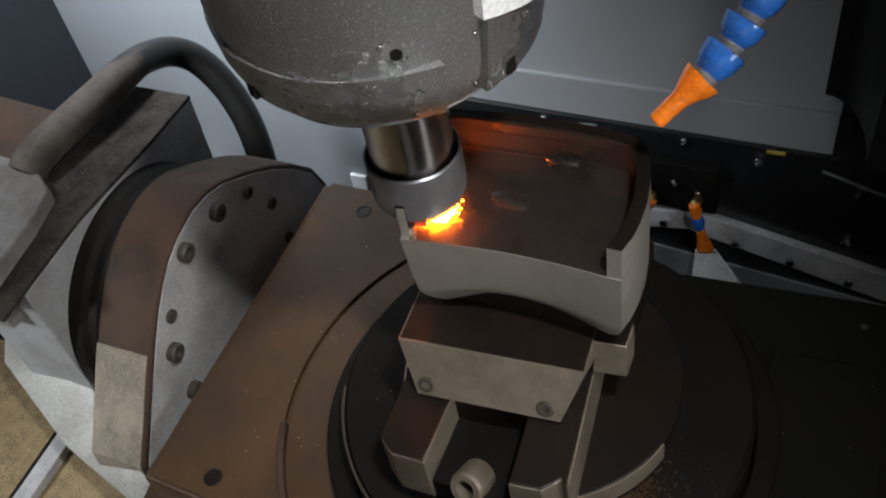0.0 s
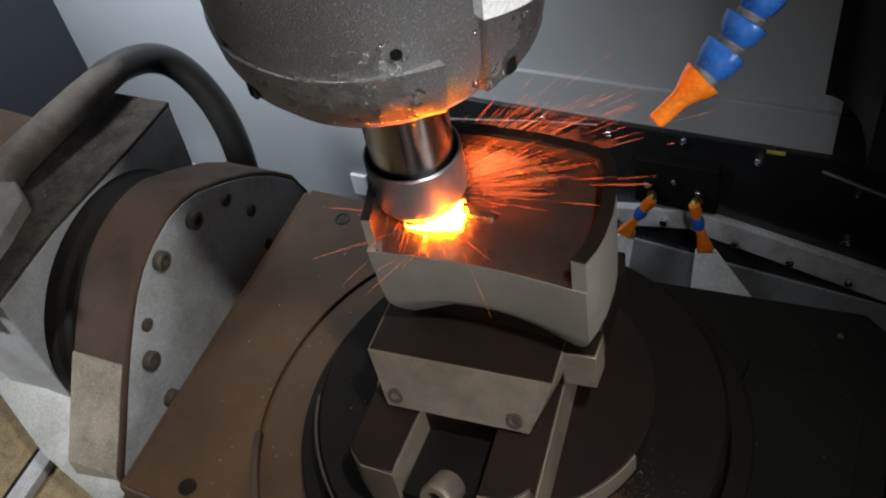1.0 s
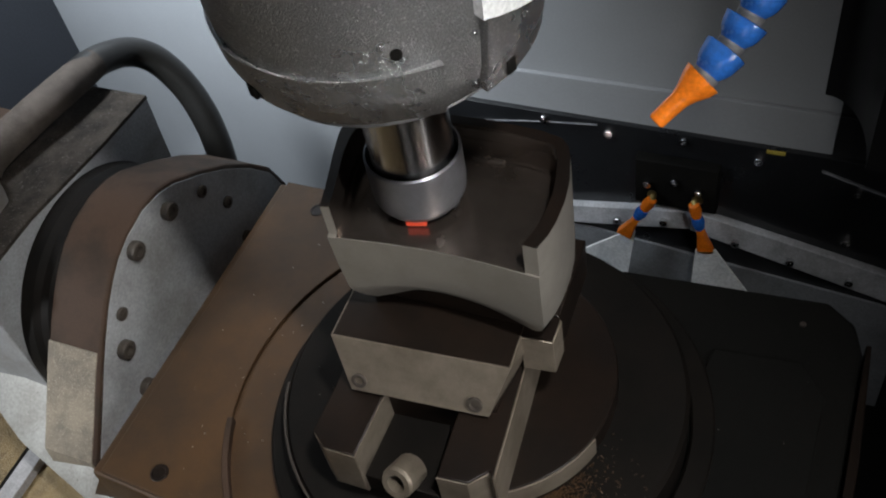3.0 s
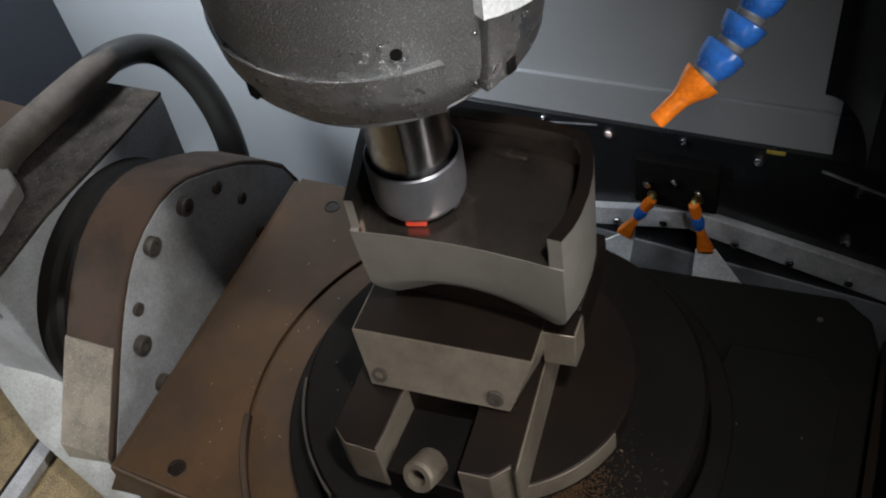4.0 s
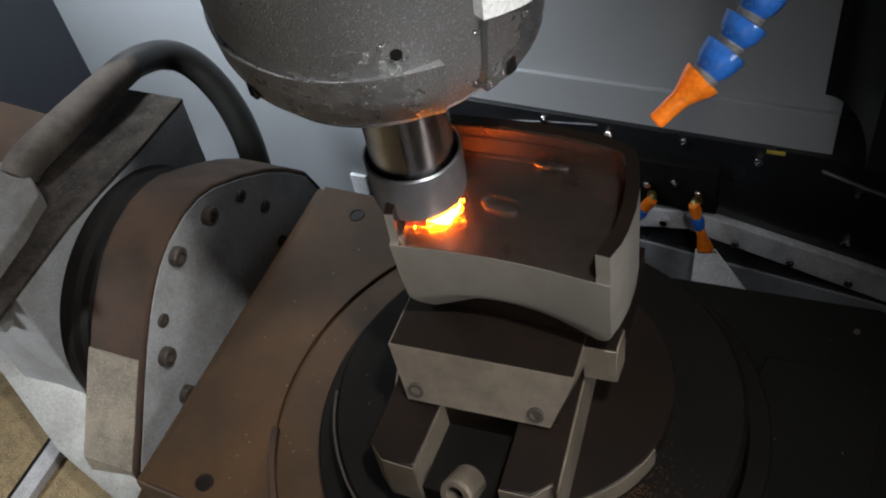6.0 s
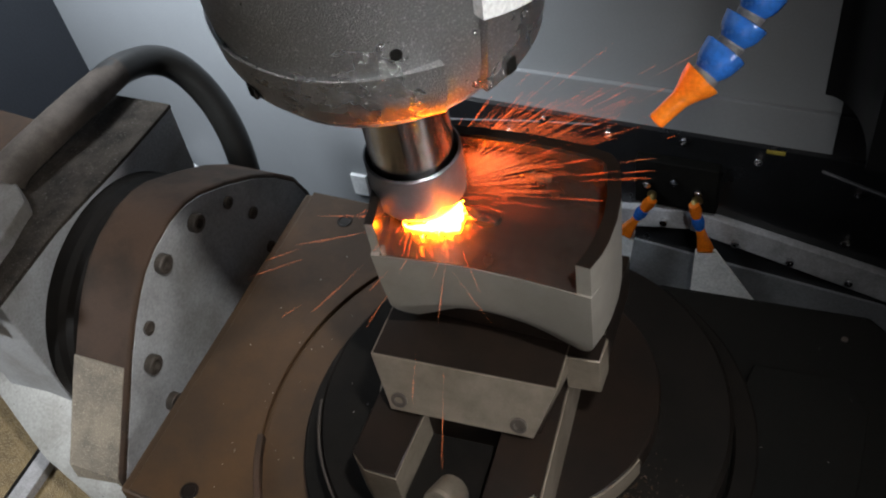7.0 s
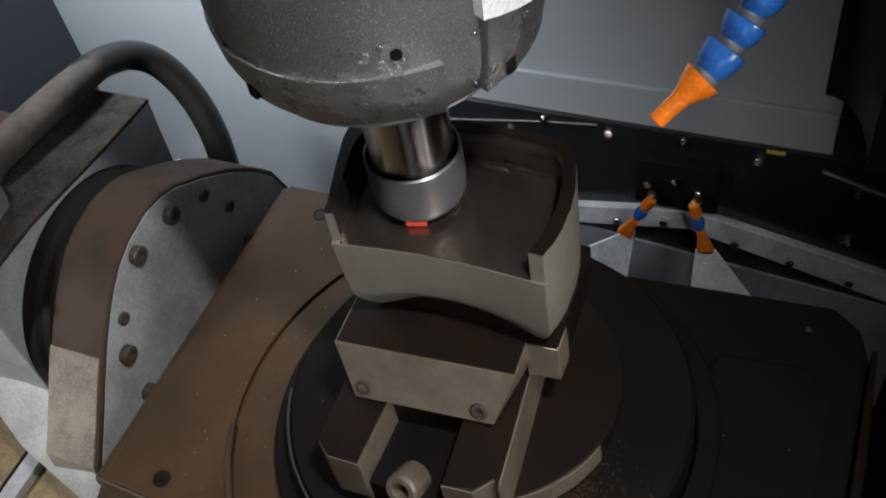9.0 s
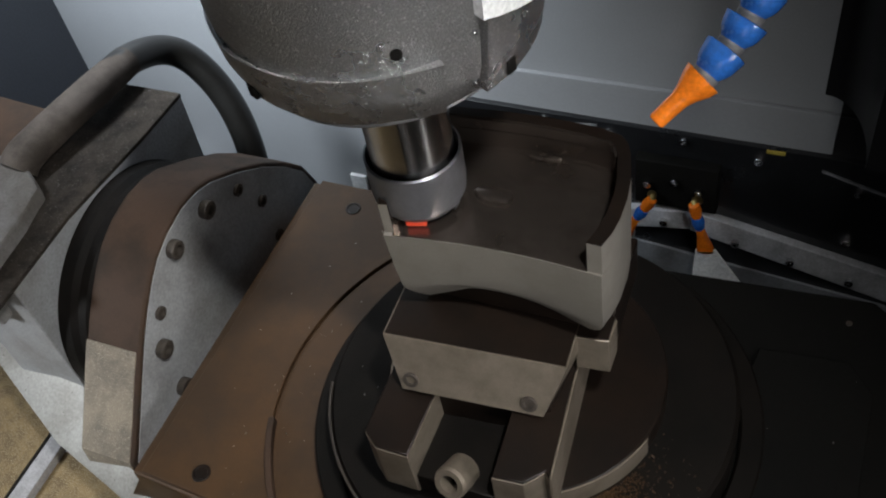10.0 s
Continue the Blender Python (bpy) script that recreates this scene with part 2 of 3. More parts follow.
def arc(cx, cy, r, a0, a1, n):
    return [(cx + r * math.cos(radians(a0 + (a1 - a0) * i / n)), cy + r * math.sin(radians(a0 + (a1 - a0) * i / n))) for i in range(n + 1)]


# ---- the cabin ----
WY = 0.45
WX = 0.232
solid("wall_back", box(-0.70, WX, WY, WY + 0.03, -0.60, 0.9, 0), WALL, "light grey enamelled sheet wall", "wall", "structure")
solid("wall_left", prism([(-1.2, -0.60), (WY + 0.03, -0.60), (WY + 0.03, 0.9), (-1.2, 0.9)], "x", -0.73, -0.70), SLATE, "dark slate side panel of the machine cabin", "wall", "structure")
bend = [(0.215, WY - 0.001)] + [(0.215 + 0.045 * math.sin(radians(k * 9)), WY - 0.001 - 0.089 * (1 - math.cos(radians(k * 9)))) for k in range(1, 11)]
solid("wall_right", prism(bend + [(0.50, WY - 0.09), (0.50, -1.2), (0.53, -1.2), (0.53, WY + 0.03), (WX, WY + 0.03), (WX, WY)], "z", -0.138, 0.9), SHADEPANEL, "black panel standing in for shade, with unseen side wall", "wall", "structure", smooth=40)
solid("wall_right", prism([(WX, WY), (0.50, WY), (0.50, -1.2), (0.53, -1.2), (0.53, WY + 0.03), (WX, WY + 0.03)], "z", -0.60, -0.138), SHADEPANEL, "black panel standing in for shade, with unseen side wall", "wall", "structure")
solid("wall_front", box(-0.73, 0.53, -1.23, -1.2, -0.6, 0.9, 0), SLATE, "dark door panel behind the viewpoint", "wall", "structure")
solid("ceiling", box(-0.73, 0.53, -1.23, WY + 0.27, 0.9, 0.93, 0), SLATE, "dark cabin roof", "ceiling", "structure")
solid("floor", box(-0.73, 0.53, -1.23, WY + 0.27, -0.63, -0.60, 0), MATT, "dark machine bed under the covers", "floor", "structure")
# black strip with screws, and the rail below it, on the back wall
strip = solid("spray_panel", prism([(-0.20, -0.2030), (0.36, -0.2085), (0.36, -0.60), (-0.20, -0.60)], "y", WY - 0.012, WY - 0.002, 0.001), BLACK, "black painted panel with screws on the back wall", "panel", "structure")
solid("panel_lip", box(-0.20, WX, WY - 0.006, WY - 0.0005, -0.2075, -0.1575, 0.0012), WALL, "grey folded sheet edge above the black panel", "trim", "structure")
solid("panel_lip", box(WX, 0.36, WY - 0.006, WY - 0.0005, -0.2085, -0.1575, 0.0012), SHADEPANEL, "end of the folded sheet edge, black for the shade", "trim", "structure")
rail = thing("rail", "grey bolted rail along the black panel", "rail")
part("rail_section", prism([(-0.06, -0.337), (0.105, -0.306), (0.105, -0.334), (-0.06, -0.365)], "y", WY - 0.022, WY - 0.012, 0.001), RAIL, rail)
part("rail_section", prism([(0.105, -0.306), (0.36, -0.362), (0.36, -0.404), (0.105, -0.336)], "y", WY - 0.022, WY - 0.012, 0.001), RAIL, rail)
screw = socket_bolt(0.0045, 0.005)
screw_ob = part("screw", screw, CHROME, rail)
FACE = pose(0, 0, 0, 90, 0, 0)
screw_ob.matrix_basis = pose(0.024, WY - 0.022, -0.339) @ FACE
for x, z in ((0.076, -0.328), (0.154, -0.341), (0.213, -0.354), (0.275, -0.369)):
    bolt_on(rail, screw_ob, pose(x, WY - 0.022, z) @ FACE)
for x, z in ((-0.098, -0.237), (-0.0575, -0.2115), (0.0125, -0.2185), (0.091, -0.2125), (0.166, -0.2232), (0.264, -0.246), (0.263, -0.319)):
    b = bolt_on(strip, screw_ob, pose(x, WY - 0.012, z) @ FACE)
solid("thin_cable", tube([(-0.195, WY - 0.0135, -0.2390), (-0.12, WY - 0.0135, -0.2265), (-0.06, WY - 0.0135, -0.2165), (0.00, WY - 0.0135, -0.2090)], 0.0011, 10, 4), DUSTY, "thin grey cable clipped along the black panel", "cable", smooth=60)
solid("panel_ridge", prism([(0.226, -0.2225), (0.330, -0.2545), (0.330, -0.2570), (0.226, -0.2245)], "y", WY - 0.0150, WY - 0.0118, 0.0004), LOWER, "thin pressed ridge on the black panel", "trim", "structure")
bracket = thing("nozzle_bracket", "black bracket plate carrying the fan nozzles", "bracket")
part("plate", box(0.044, 0.131, WY - 0.026, WY - 0.0125, -0.300, -0.236, 0.002), MATT, bracket)
for x, z in ((0.058, -0.268), (0.112, -0.268), (0.086, -0.259)):
    bolt_on(bracket, screw_ob, pose(x, WY - 0.026, z) @ FACE)
solid("lower_panel", prism([(-0.06, -0.364), (0.34, -0.41), (0.34, -0.60), (-0.06, -0.60)], "y", WY - 0.016, WY - 0.0125, 0.0005), LOWER, "dark grey lower cabin panel", "panel", "structure")
solid("label_plate", box(-0.331, -0.309, WY - 0.006, WY - 0.0005, -0.405, -0.370, 0.001), SPRAY, "small white plate on the back wall", "plate")
solid("tape_mark", box(0.172, 0.190, WY - 0.0145, WY - 0.012, -0.2105, -0.2070, 0.0004), material("yellow_tape", (0.45, 0.36, 0.06), 0.6), "strip of yellow tape on the black panel", "tape")


BRASS = material("brass_fitting", (0.45, 0.33, 0.12), 0.35, 0.9)


def fan_nozzle(x, z, lean, fan):
    """A jointed nozzle along -z, with a flat sheet of water before it; fan: its corners in x and z."""
    NY = WY - 0.045
    t = thing("fan_nozzle", "orange and blue jointed nozzle spraying a flat fan of water", "nozzle", "fan nozzles", at=(x, NY, z))
    tilt = pose(0, 0, 0, 0, lean, 0)
    for name, bm, mat in (
        ("elbow", lathe([(0.003, 0.006), (0.007, 0.005), (0.0085, -0.003), (0.007, -0.012), (0.002, -0.014)], (0, 0, 0), seg=20), ORANGE),
        ("fitting", tube([(0, 0.022, -0.006), (0, 0.012, 0.002), (0, 0.005, 0.004), (0, 0, 0.001)], 0.005, 12, 4), BRASS),
        ("joint", lathe([(0.003, -0.012), (0.0075, -0.013), (0.009, -0.021), (0.007, -0.029), (0.003, -0.030)], (0, 0, 0), seg=20), BLUE),
        ("fan_tip", prism([(-0.005, -0.027), (0.005, -0.027), (0.006, -0.038), (0.012, -0.064), (-0.011, -0.064), (-0.005, -0.038)], "y", -0.006, 0.006, 0.0025, 2), ORANGE)):
        part(name, bm, mat, t).matrix_basis = tilt @ Matrix.Diagonal((0.78, 0.78, 1, 1))
    part("water_fan", prism([(u - x, v - z) for u, v in fan], "y", -0.0012, 0.0012), SPRAY, t, "thin white sheet of water")
    return t


fan_nozzle(0.065, -0.277, 26, [(0.050, -0.326), (0.031, -0.338), (-0.045, -0.405), (-0.03, -0.47), (0.034, -0.47)])
fan_nozzle(0.112, -0.274, -13, [(0.137, -0.333), (0.116, -0.338), (0.112, -0.47), (0.225, -0.47)])
# water splash behind the hose
solid("splash", tube([(-0.60, WY - 0.02, -0.395), (-0.585, WY - 0.022, -0.402), (-0.565, WY - 0.02, -0.425), (-0.555, WY - 0.02, -0.45)], [0.004, 0.012, 0.012, 0.006], 10, 5), SPRAY, "white water splash on the back wall", "splash")

# ---- sheet covers under the table ----
def cover(name, x0, x1, z, lip):
    t = thing(name, "telescopic way cover buried in golden brown chips", "way cover", "way covers")
    part("sheet", box(x0, x1, -0.45, 0.06, z - 0.004, z, 0.0008), CHIPS, t)
    if lip:
        part("lip", box(x1 - 0.016, x1 + 0.002, -0.45, 0.06, z - 0.012, z + 0.0025, 0.001), LIP, t, "pale metal edge strip")
        part("wiper", box(x1 - 0.021, x1 - 0.017, -0.45, 0.06, z - 0.004, z + 0.0012, 0.0004), RUBBER, t, "black rubber wiper")
    return t


covers = [cover("way_cover", -0.69, -0.405, -0.300, True), cover("way_cover", -0.41, 0.05, -0.308, False)]

# ---- tilting rotary table ----
CX, CY = 0.072, 0.055
table = thing("tilting_rotary_table", "grey tilting rotary table with rusty oiled cradle plate", "rotary table")
# cradle plate with a round step
part("cradle_plate", bevelled(prism([(-0.215, -0.082), (-0.10, -0.090), (0.05, -0.19), (0.20, -0.19), (0.20, 0.15), (0.10, 0.215), (-0.08, 0.245), (-0.215, 0.245)], "z", -0.20, -0.158), 0.003), RUST, table)


def ring(r0, r1, z0, z1, seg=96, bev=0.0015):
    return lathe([(r0, z0), (r1, z0), (r1, z1 - bev), (r1 - bev, z1), (r0 + bev, z1), (r0, z1 - bev)], (CX, CY, 0), seg=seg, closed=True)


outer = bmesh.new()
lo = arc(CX, CY, 0.207, 111, 222, 40)
poly = [(-0.205, 0.245)] + [p for p in lo if p[1] < 0.2449] + [(lo[-1][0], -0.088), (-0.205, -0.080)]
deck = part("cradle_deck", prism(poly, "z", -0.1585, -0.154, 0.0006, 1, outer), RUST, table)
part("cradle_ring", prism(arc(CX, CY, 0.2035, 100, 235, 44) + arc(CX, CY, 0.168, 235, 100, 40), "z", -0.1585, -0.1545, 0.0006, 1), RUST, table)
part("web", prism([(-0.2452, -0.222), (-0.208, -0.1605), (-0.208, -0.235), (-0.2452, -0.235)], "y", -0.080, 0.243, 0.0005), RUST, table, "rusty web between plate and arm")
part("ring_wall", ring(0.150, 0.167, -0.1585, -0.140), DEEPBLACK, table)
part("front_rim", prism(arc(CX, CY, 0.208, 198, 226, 12) + arc(CX, CY, 0.203, 226, 198, 12), "z", -0.1585, -0.147, 0.0006, 1), RUSTSIDE, table)
part("rotary_disc", lathe([(0.02, -0.155), (0.148, -0.155), (0.148, -0.112), (0.145, -0.108), (0.02, -0.108)], (CX, CY, 0), seg=96), DEEPBLACK, table)
part("disc_edge", prism(arc(CX, CY, 0.1488, 196, 236, 20) + arc(CX, CY, 0.1470, 236, 196, 20), "z", -0.116, -0.1074), material("worn_edge", (0.050, 0.040, 0.032), 0.55, 0.1), table, "worn disc edge")
# tilting arm with its rounded outline
arm_poly = [(-0.066, -0.250), (-0.061, -0.199), (-0.039, -0.172), (-0.012, -0.138), (0.011, -0.111), (0.028, -0.093), (0.044, -0.079), (0.060, -0.068), (0.080, -0.060), (0.107, -0.056), (0.130, -0.059), (0.149, -0.066), (0.184, -0.088), (0.218, -0.113), (0.248, -0.141), (0.272, -0.170), (0.286, -0.205), (0.290, -0.250)]
part("arm", prism(arm_poly, "x", -0.300, -0.2446, 0.003), RUSTSIDE, table, "brown stained casting")
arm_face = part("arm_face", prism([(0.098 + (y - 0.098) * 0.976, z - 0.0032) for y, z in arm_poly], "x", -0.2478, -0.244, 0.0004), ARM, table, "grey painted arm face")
SIDE = pose(0, 0, 0, 0, 90, 0)
bolt = part("bolt", socket_bolt(0.0085, 0.007), BOLT, arm_face)
bolt.matrix_basis = pose(-0.244, 0.128, -0.082) @ SIDE
for y, z in ((0.078, -0.078), (0.020, -0.141), (0.018, -0.196)):
    bolt_on(arm_face, bolt, pose(-0.244, y, z) @ SIDE)
small_bolt = part("small_bolt", socket_bolt(0.006, 0.003), BOLT, arm_face)
small_bolt.matrix_basis = pose(-0.244, 0.036, -0.112) @ SIDE
for y, z, x in ((-0.045, -0.205, -0.3), (0.173, -0.104, -0.244), (0.197, -0.143, -0.244), (0.202, -0.197, -0.244)):
    bolt_on(arm_face, small_bolt, pose(x, y, z) @ SIDE)
plug = part("plug", lathe([(0.0075, 0), (0.0075, 0.0006), (0.0070, 0.0009), (0.0056, 0.0009), (0.0050, 0.0002), (0.0015, 0.0002)], (0, 0, 0), seg=24), OILY, deck, "sunken plug in the plate")
plug.matrix_basis = pose(-0.159, 0.218, -0.154)
bolt_on(deck, plug, pose(-0.157, -0.067, -0.154))
# drive housing
seal = lathe([(0.07, -0.336), (0.1125, -0.336), (0.1125, -0.322), (0.1095, -0.316), (0.1095, -0.308), (0.105, -0.302), (0.07, -0.302)], (0, 0.106, -0.178), "x", 96)
part("seal_ring", seal, DEEPBLACK, table, "dark rubber seal")
TOP = [(-0.034, -0.0590), (0.000, -0.0572), (0.070, -0.0548), (0.174, -0.0640), (0.2440, -0.0672)]
house = [(-0.0075, -0.250), (-0.0075, -0.0625)] + [(y, z - 0.004) for y, z in TOP[1:]] + [(0.236, -0.250)]
part("drive_housing", prism(house, "x", -0.410, -0.335, 0.0015), GREY, table)
part("housing_top", prism([(y, z - 0.0042) for y, z in TOP] + [(y, z) for y, z in TOP[::-1]], "x", -0.430, -0.3346, 0.0008), material("dirty_housing_top", (0.040, 0.033, 0.027), 0.7, 0.0, other=(0.018, 0.015, 0.013), size=45, fine=700, bump=0.35, spec=0.12, speck=(0.10, 0.092, 0.085), speck_at=(0.66, 0.74)), table, "oil and chip covered top")
part("motor_cover", prism([(-0.56, -0.020), (-0.357, -0.020), (-0.358, 0.004), (-0.3605, 0.045), (-0.3675, 0.082), (-0.380, 0.092), (-0.402, 0.106), (-0.56, 0.116)], "z", -0.10, -0.040, 0.003), COVER, table, "grey dusty motor cover")
part("cover_plug", lathe([(0.004, -0.04), (0.016, -0.04), (0.016, -0.012), (0.0135, -0.006), (0.004, -0.005)], (-0.470, 0.080, 0), seg=28), COVER, table, "round grey cap on the motor cover")
part("cable_box", prism([(-0.56, 0.120), (-0.440, 0.120), (-0.440, 0.205), (-0.56, 0.215)], "z", -0.24, -0.082, 0.003), RUSTSIDE, table, "brown dusty cable box")
# black tail block
tail = part("tail_block", prism([(0.175, -0.30), (0.322, -0.30), (0.326, 0.19), (0.318, 0.215), (0.296, 0.232), (0.13, 0.222), (0.135, 0.16)], "z", -0.30, -0.154, 0.004), MATT, table, "black tail support")
part("tail_edge", prism([(0.326, -0.30), (0.330, -0.30), (0.334, 0.10), (0.331, 0.195), (0.327, 0.195)], "z", -0.30, -0.150, 0.0008), OILY, table)
for x, y in ((0.280, 0.204), (0.292, 0.142), (0.196, 0.111)):
    bolt_on(tail, small_bolt, pose(x, y, -0.1535) @ Matrix.Scale(0.4, 4))
part("tail_deck", prism([(0.205, 0.06), (0.235, -0.30), (0.30, -0.30), (0.305, 0.14), (0.285, 0.165), (0.22, 0.16)], "z", -0.156, -0.149, 0.001), MATT, table)
part("saddle", box(-0.19, 0.30, -0.12, 0.20, -0.60, -0.205, 0.004), MATT, table, "black saddle under the cradle")
# pale chip guard
guard = bmesh.new()
ga = [(-0.446, 0.012, -0.186), (-0.368, 0.010, -0.186), (-0.326, -0.014, -0.205), (-0.303, -0.050, -0.208), (-0.246, -0.064, -0.205), (-0.205, -0.080, -0.205), (-0.205, -0.100, -0.215), (-0.262, -0.080, -0.222), (-0.349, -0.053, -0.222), (-0.446, -0.004, -0.206)]
up = [guard.verts.new(p) for p in ga]
dn = [guard.verts.new((x, y, z - 0.012)) for x, y, z in ga]
guard.faces.new(up)
guard.faces.new(dn)
for i in range(len(ga)):
    guard.faces.new((up[i], up[(i + 1) % len(ga)], dn[(i + 1) % len(ga)], dn[i]))
bmesh.ops.triangulate(guard, faces=guard.faces)
part("chip_guard", guard, TRAY, table, "pale scuffed chip guard", smooth=60)
part("arm_side", prism([(-0.0668, -0.250), (-0.0618, -0.1988), (-0.0398, -0.1716), (-0.0128, -0.1375), (0.0002, -0.1222), (0.009, -0.130), (-0.02, -0.25)], "x", -0.2995, -0.2490, 0.0008), GRIT, table, "lit lower arm edge set paler, with fine chips")

hose = thing("hydraulic_hose", "thick dark hose arching over the drive housing", "hose")
part("tube", tube([(-0.3937, 0.2034, -0.0400), (-0.3943, 0.2539, -0.0470), (-0.3910, 0.2959, -0.0658), (-0.3760, 0.3135, -0.0872), (-0.3530, 0.3142, -0.1199), (-0.3310, 0.3022, -0.1554), (-0.3160, 0.2837, -0.1958), (-0.3100, 0.2620, -0.2400)], 0.0148), RUBBER, hose, smooth=60)
part("lit_end", tube([(-0.4060, 0.1000, -0.0460), (-0.4045, 0.1137, -0.0400), (-0.4010, 0.1528, -0.0400), (-0.3937, 0.2034, -0.0400), (-0.3943, 0.2539, -0.0470)], [0.0166, 0.0166, 0.0164, 0.0160, 0.0149]), LITHOSE, hose, "lit stretch of the hose in a paler brown", smooth=60)
part("sleeve", lathe([(0.010, 0.0), (0.0165, 0.001), (0.0165, 0.028), (0.010, 0.030)], (0, 0, 0), seg=28), OILY, hose, "dark crimped end sleeve").matrix_basis = pose(-0.3105, 0.263, -0.244)

# ---- vise ----
vise = thing("machine_vise", "steel machine vise with oily dark tops", "vise")
BX, BY = 0.072, 0.055
base = prism([p for p in arc(BX, BY, 0.098, 0, 360, 72)][:-1], "z", -0.1075, -0.088, 0.001, 1)
part("base_plate", base, OILY, vise)
part("base_edge", prism(arc(BX, BY, 0.0995, -112, -18, 30) + arc(BX, BY, 0.0982, -18, -112, 30), "z", -0.1065, -0.0885), STEEL, vise, "turned edge, bright only along its lit arcs")
part("base_edge", prism(arc(BX, BY, 0.0992, 176, 216, 14) + arc(BX, BY, 0.0980, 216, 176, 14), "z", -0.092, -0.0878), STEEL, vise, "turned edge, bright only along its lit arcs")
part("bed", prism([(0.034, -0.055), (0.089, -0.055), (0.089, 0.12), (0.034, 0.12)], "z", -0.0885, -0.070, 0.001), DEEPBLACK, vise)
part("side_rail", prism([(0.000, -0.048), (0.012, -0.057), (0.034, -0.057), (0.034, 0.12), (-0.004, 0.12)], "z", -0.0885, -0.041, 0.001), OILY, vise)
part("rail_front", prism([(0.0005, -0.0488), (0.012, -0.0578), (0.0345, -0.0578), (0.0345, -0.0565), (0.012, -0.0565), (0.0005, -0.0475)], "z", -0.086, -0.0425, 0.0004, 1), STEEL, vise)
part("rail_wall", prism([(0.034, -0.057), (0.0347, -0.057), (0.0347, 0.0), (0.034, 0.0)], "z", -0.0885, -0.0415, 0), STEEL, vise)
part("side_rail", prism([(0.0895, -0.0545), (0.1095, -0.0530), (0.1195, -0.0415), (0.1235, -0.046), (0.1085, 0.12), (0.0765, 0.12)], "z", -0.0885, -0.041, 0.001), OILY, vise)
part("rail_front", prism([(0.0890, -0.0553), (0.1095, -0.0538), (0.1195, -0.0423), (0.1240, -0.0468), (0.1240, -0.0455), (0.1195, -0.0410), (0.1095, -0.0525), (0.0890, -0.0540)], "z", -0.086, -0.0425, 0.0004, 1), STEEL, vise)
part("rail_side", prism([(0.1233, -0.0455), (0.1246, -0.0455), (0.1096, 0.12), (0.1083, 0.12)], "z", -0.0885, -0.0415, 0), STEEL, vise)
jaw = bmesh.new()
T = [(0.0, 0.0), (0.120, 0.0075), (0.117, 0.060), (-0.002, 0.053)]
B = [(0.014, -0.015), (0.108, -0.009), (0.118, 0.060), (-0.003, 0.053)]
vt = [jaw.verts.new((x, y, 0.0)) for x, y in T]
vm = [jaw.verts.new((x, y, -0.0355)) for x, y in B]
jaw.faces.new(vt)
jaw.faces.new(vm)
for i in range(4):
    jaw.faces.new((vt[i], vt[(i + 1) % 4], vm[(i + 1) % 4], vm[i]))
jaw_ob = part("jaw", bevelled(jaw, 0.0008), STEEL, vise)
part("jaw_top", prism([(0.001, 0.001), (0.119, 0.0085), (0.1165, 0.059), (-0.001, 0.052)], "z", -0.0008, 0.0006, 0), OILY, vise, "oily dark jaw top")
part("jaw_foot", prism([(0.012, -0.008), (0.110, -0.002), (0.118, 0.110), (-0.002, 0.110)], "z", -0.0705, -0.034, 0.001), OILY, vise)
FRONT = pose(0, 0, 0, 68, 0, 3.6)
jbolt = part("jaw_screw", socket_bolt(0.0055, 0.003), BOLT, jaw_ob, "worn cap screw")
jbolt.matrix_basis = pose(0.0195, -0.0100, -0.0285) @ FRONT
bolt_on(jaw_ob, jbolt, pose(0.0985, -0.0055, -0.0285) @ FRONT)
part("fixed_jaw", prism([(0.1175, 0.0315), (0.1390, 0.0335), (0.139, 0.052), (0.1165, 0.052)], "z", -0.034, -0.001, 0.001), STEEL, vise)
part("jaw_cap", prism([(0.1185, 0.0325), (0.1380, 0.0345), (0.138, 0.0515), (0.1175, 0.0515)], "z", -0.0012, 0.0004), OILY, vise, "oily dark top of the fixed jaw")
part("jaw_backing", prism([(0.100, 0.0525), (0.137, 0.0525), (0.135, 0.118), (0.100, 0.118)], "z", -0.034, 0.001, 0.001), OILY, vise)
part("jaw_plug", lathe([(0.0004, -0.001), (0.0032, -0.001), (0.0030, 0.0006), (0.0004, 0.0008)], (0, 0, 0), seg=14), RUSTSIDE, jaw_ob, "stained plug").matrix_basis = pose(0.0606, -0.0068, -0.0279) @ FRONT
clamp = part("clamp_screw", socket_bolt(0.0115, 0.020), STEEL, vise, "large hollow clamping screw")
clamp.matrix_basis = pose(0.0625, -0.0415, -0.0700) @ pose(0, 0, 0, 62, 0, -8)

# ---- workpiece with an open pocket ----
ZT, ZF, ZB = 0.1015, 0.0770, 0.0285
work = thing("workpiece", "milled steel block with a deep open pocket in its top", "workpiece")


def front_edge(x):
    """The hollow front face: y at a place x along it."""
    s = (x - 0.0095) / (0.1385 - 0.0095)
    return 0.0188 + 0.0030 * s + 0.0042 * math.sin(math.pi * min(1, max(0, s)))


def curve_front(x0, x1, n=14):
    return [(x0 + (x1 - x0) * i / n, front_edge(x0 + (x1 - x0) * i / n)) for i in range(n + 1)]


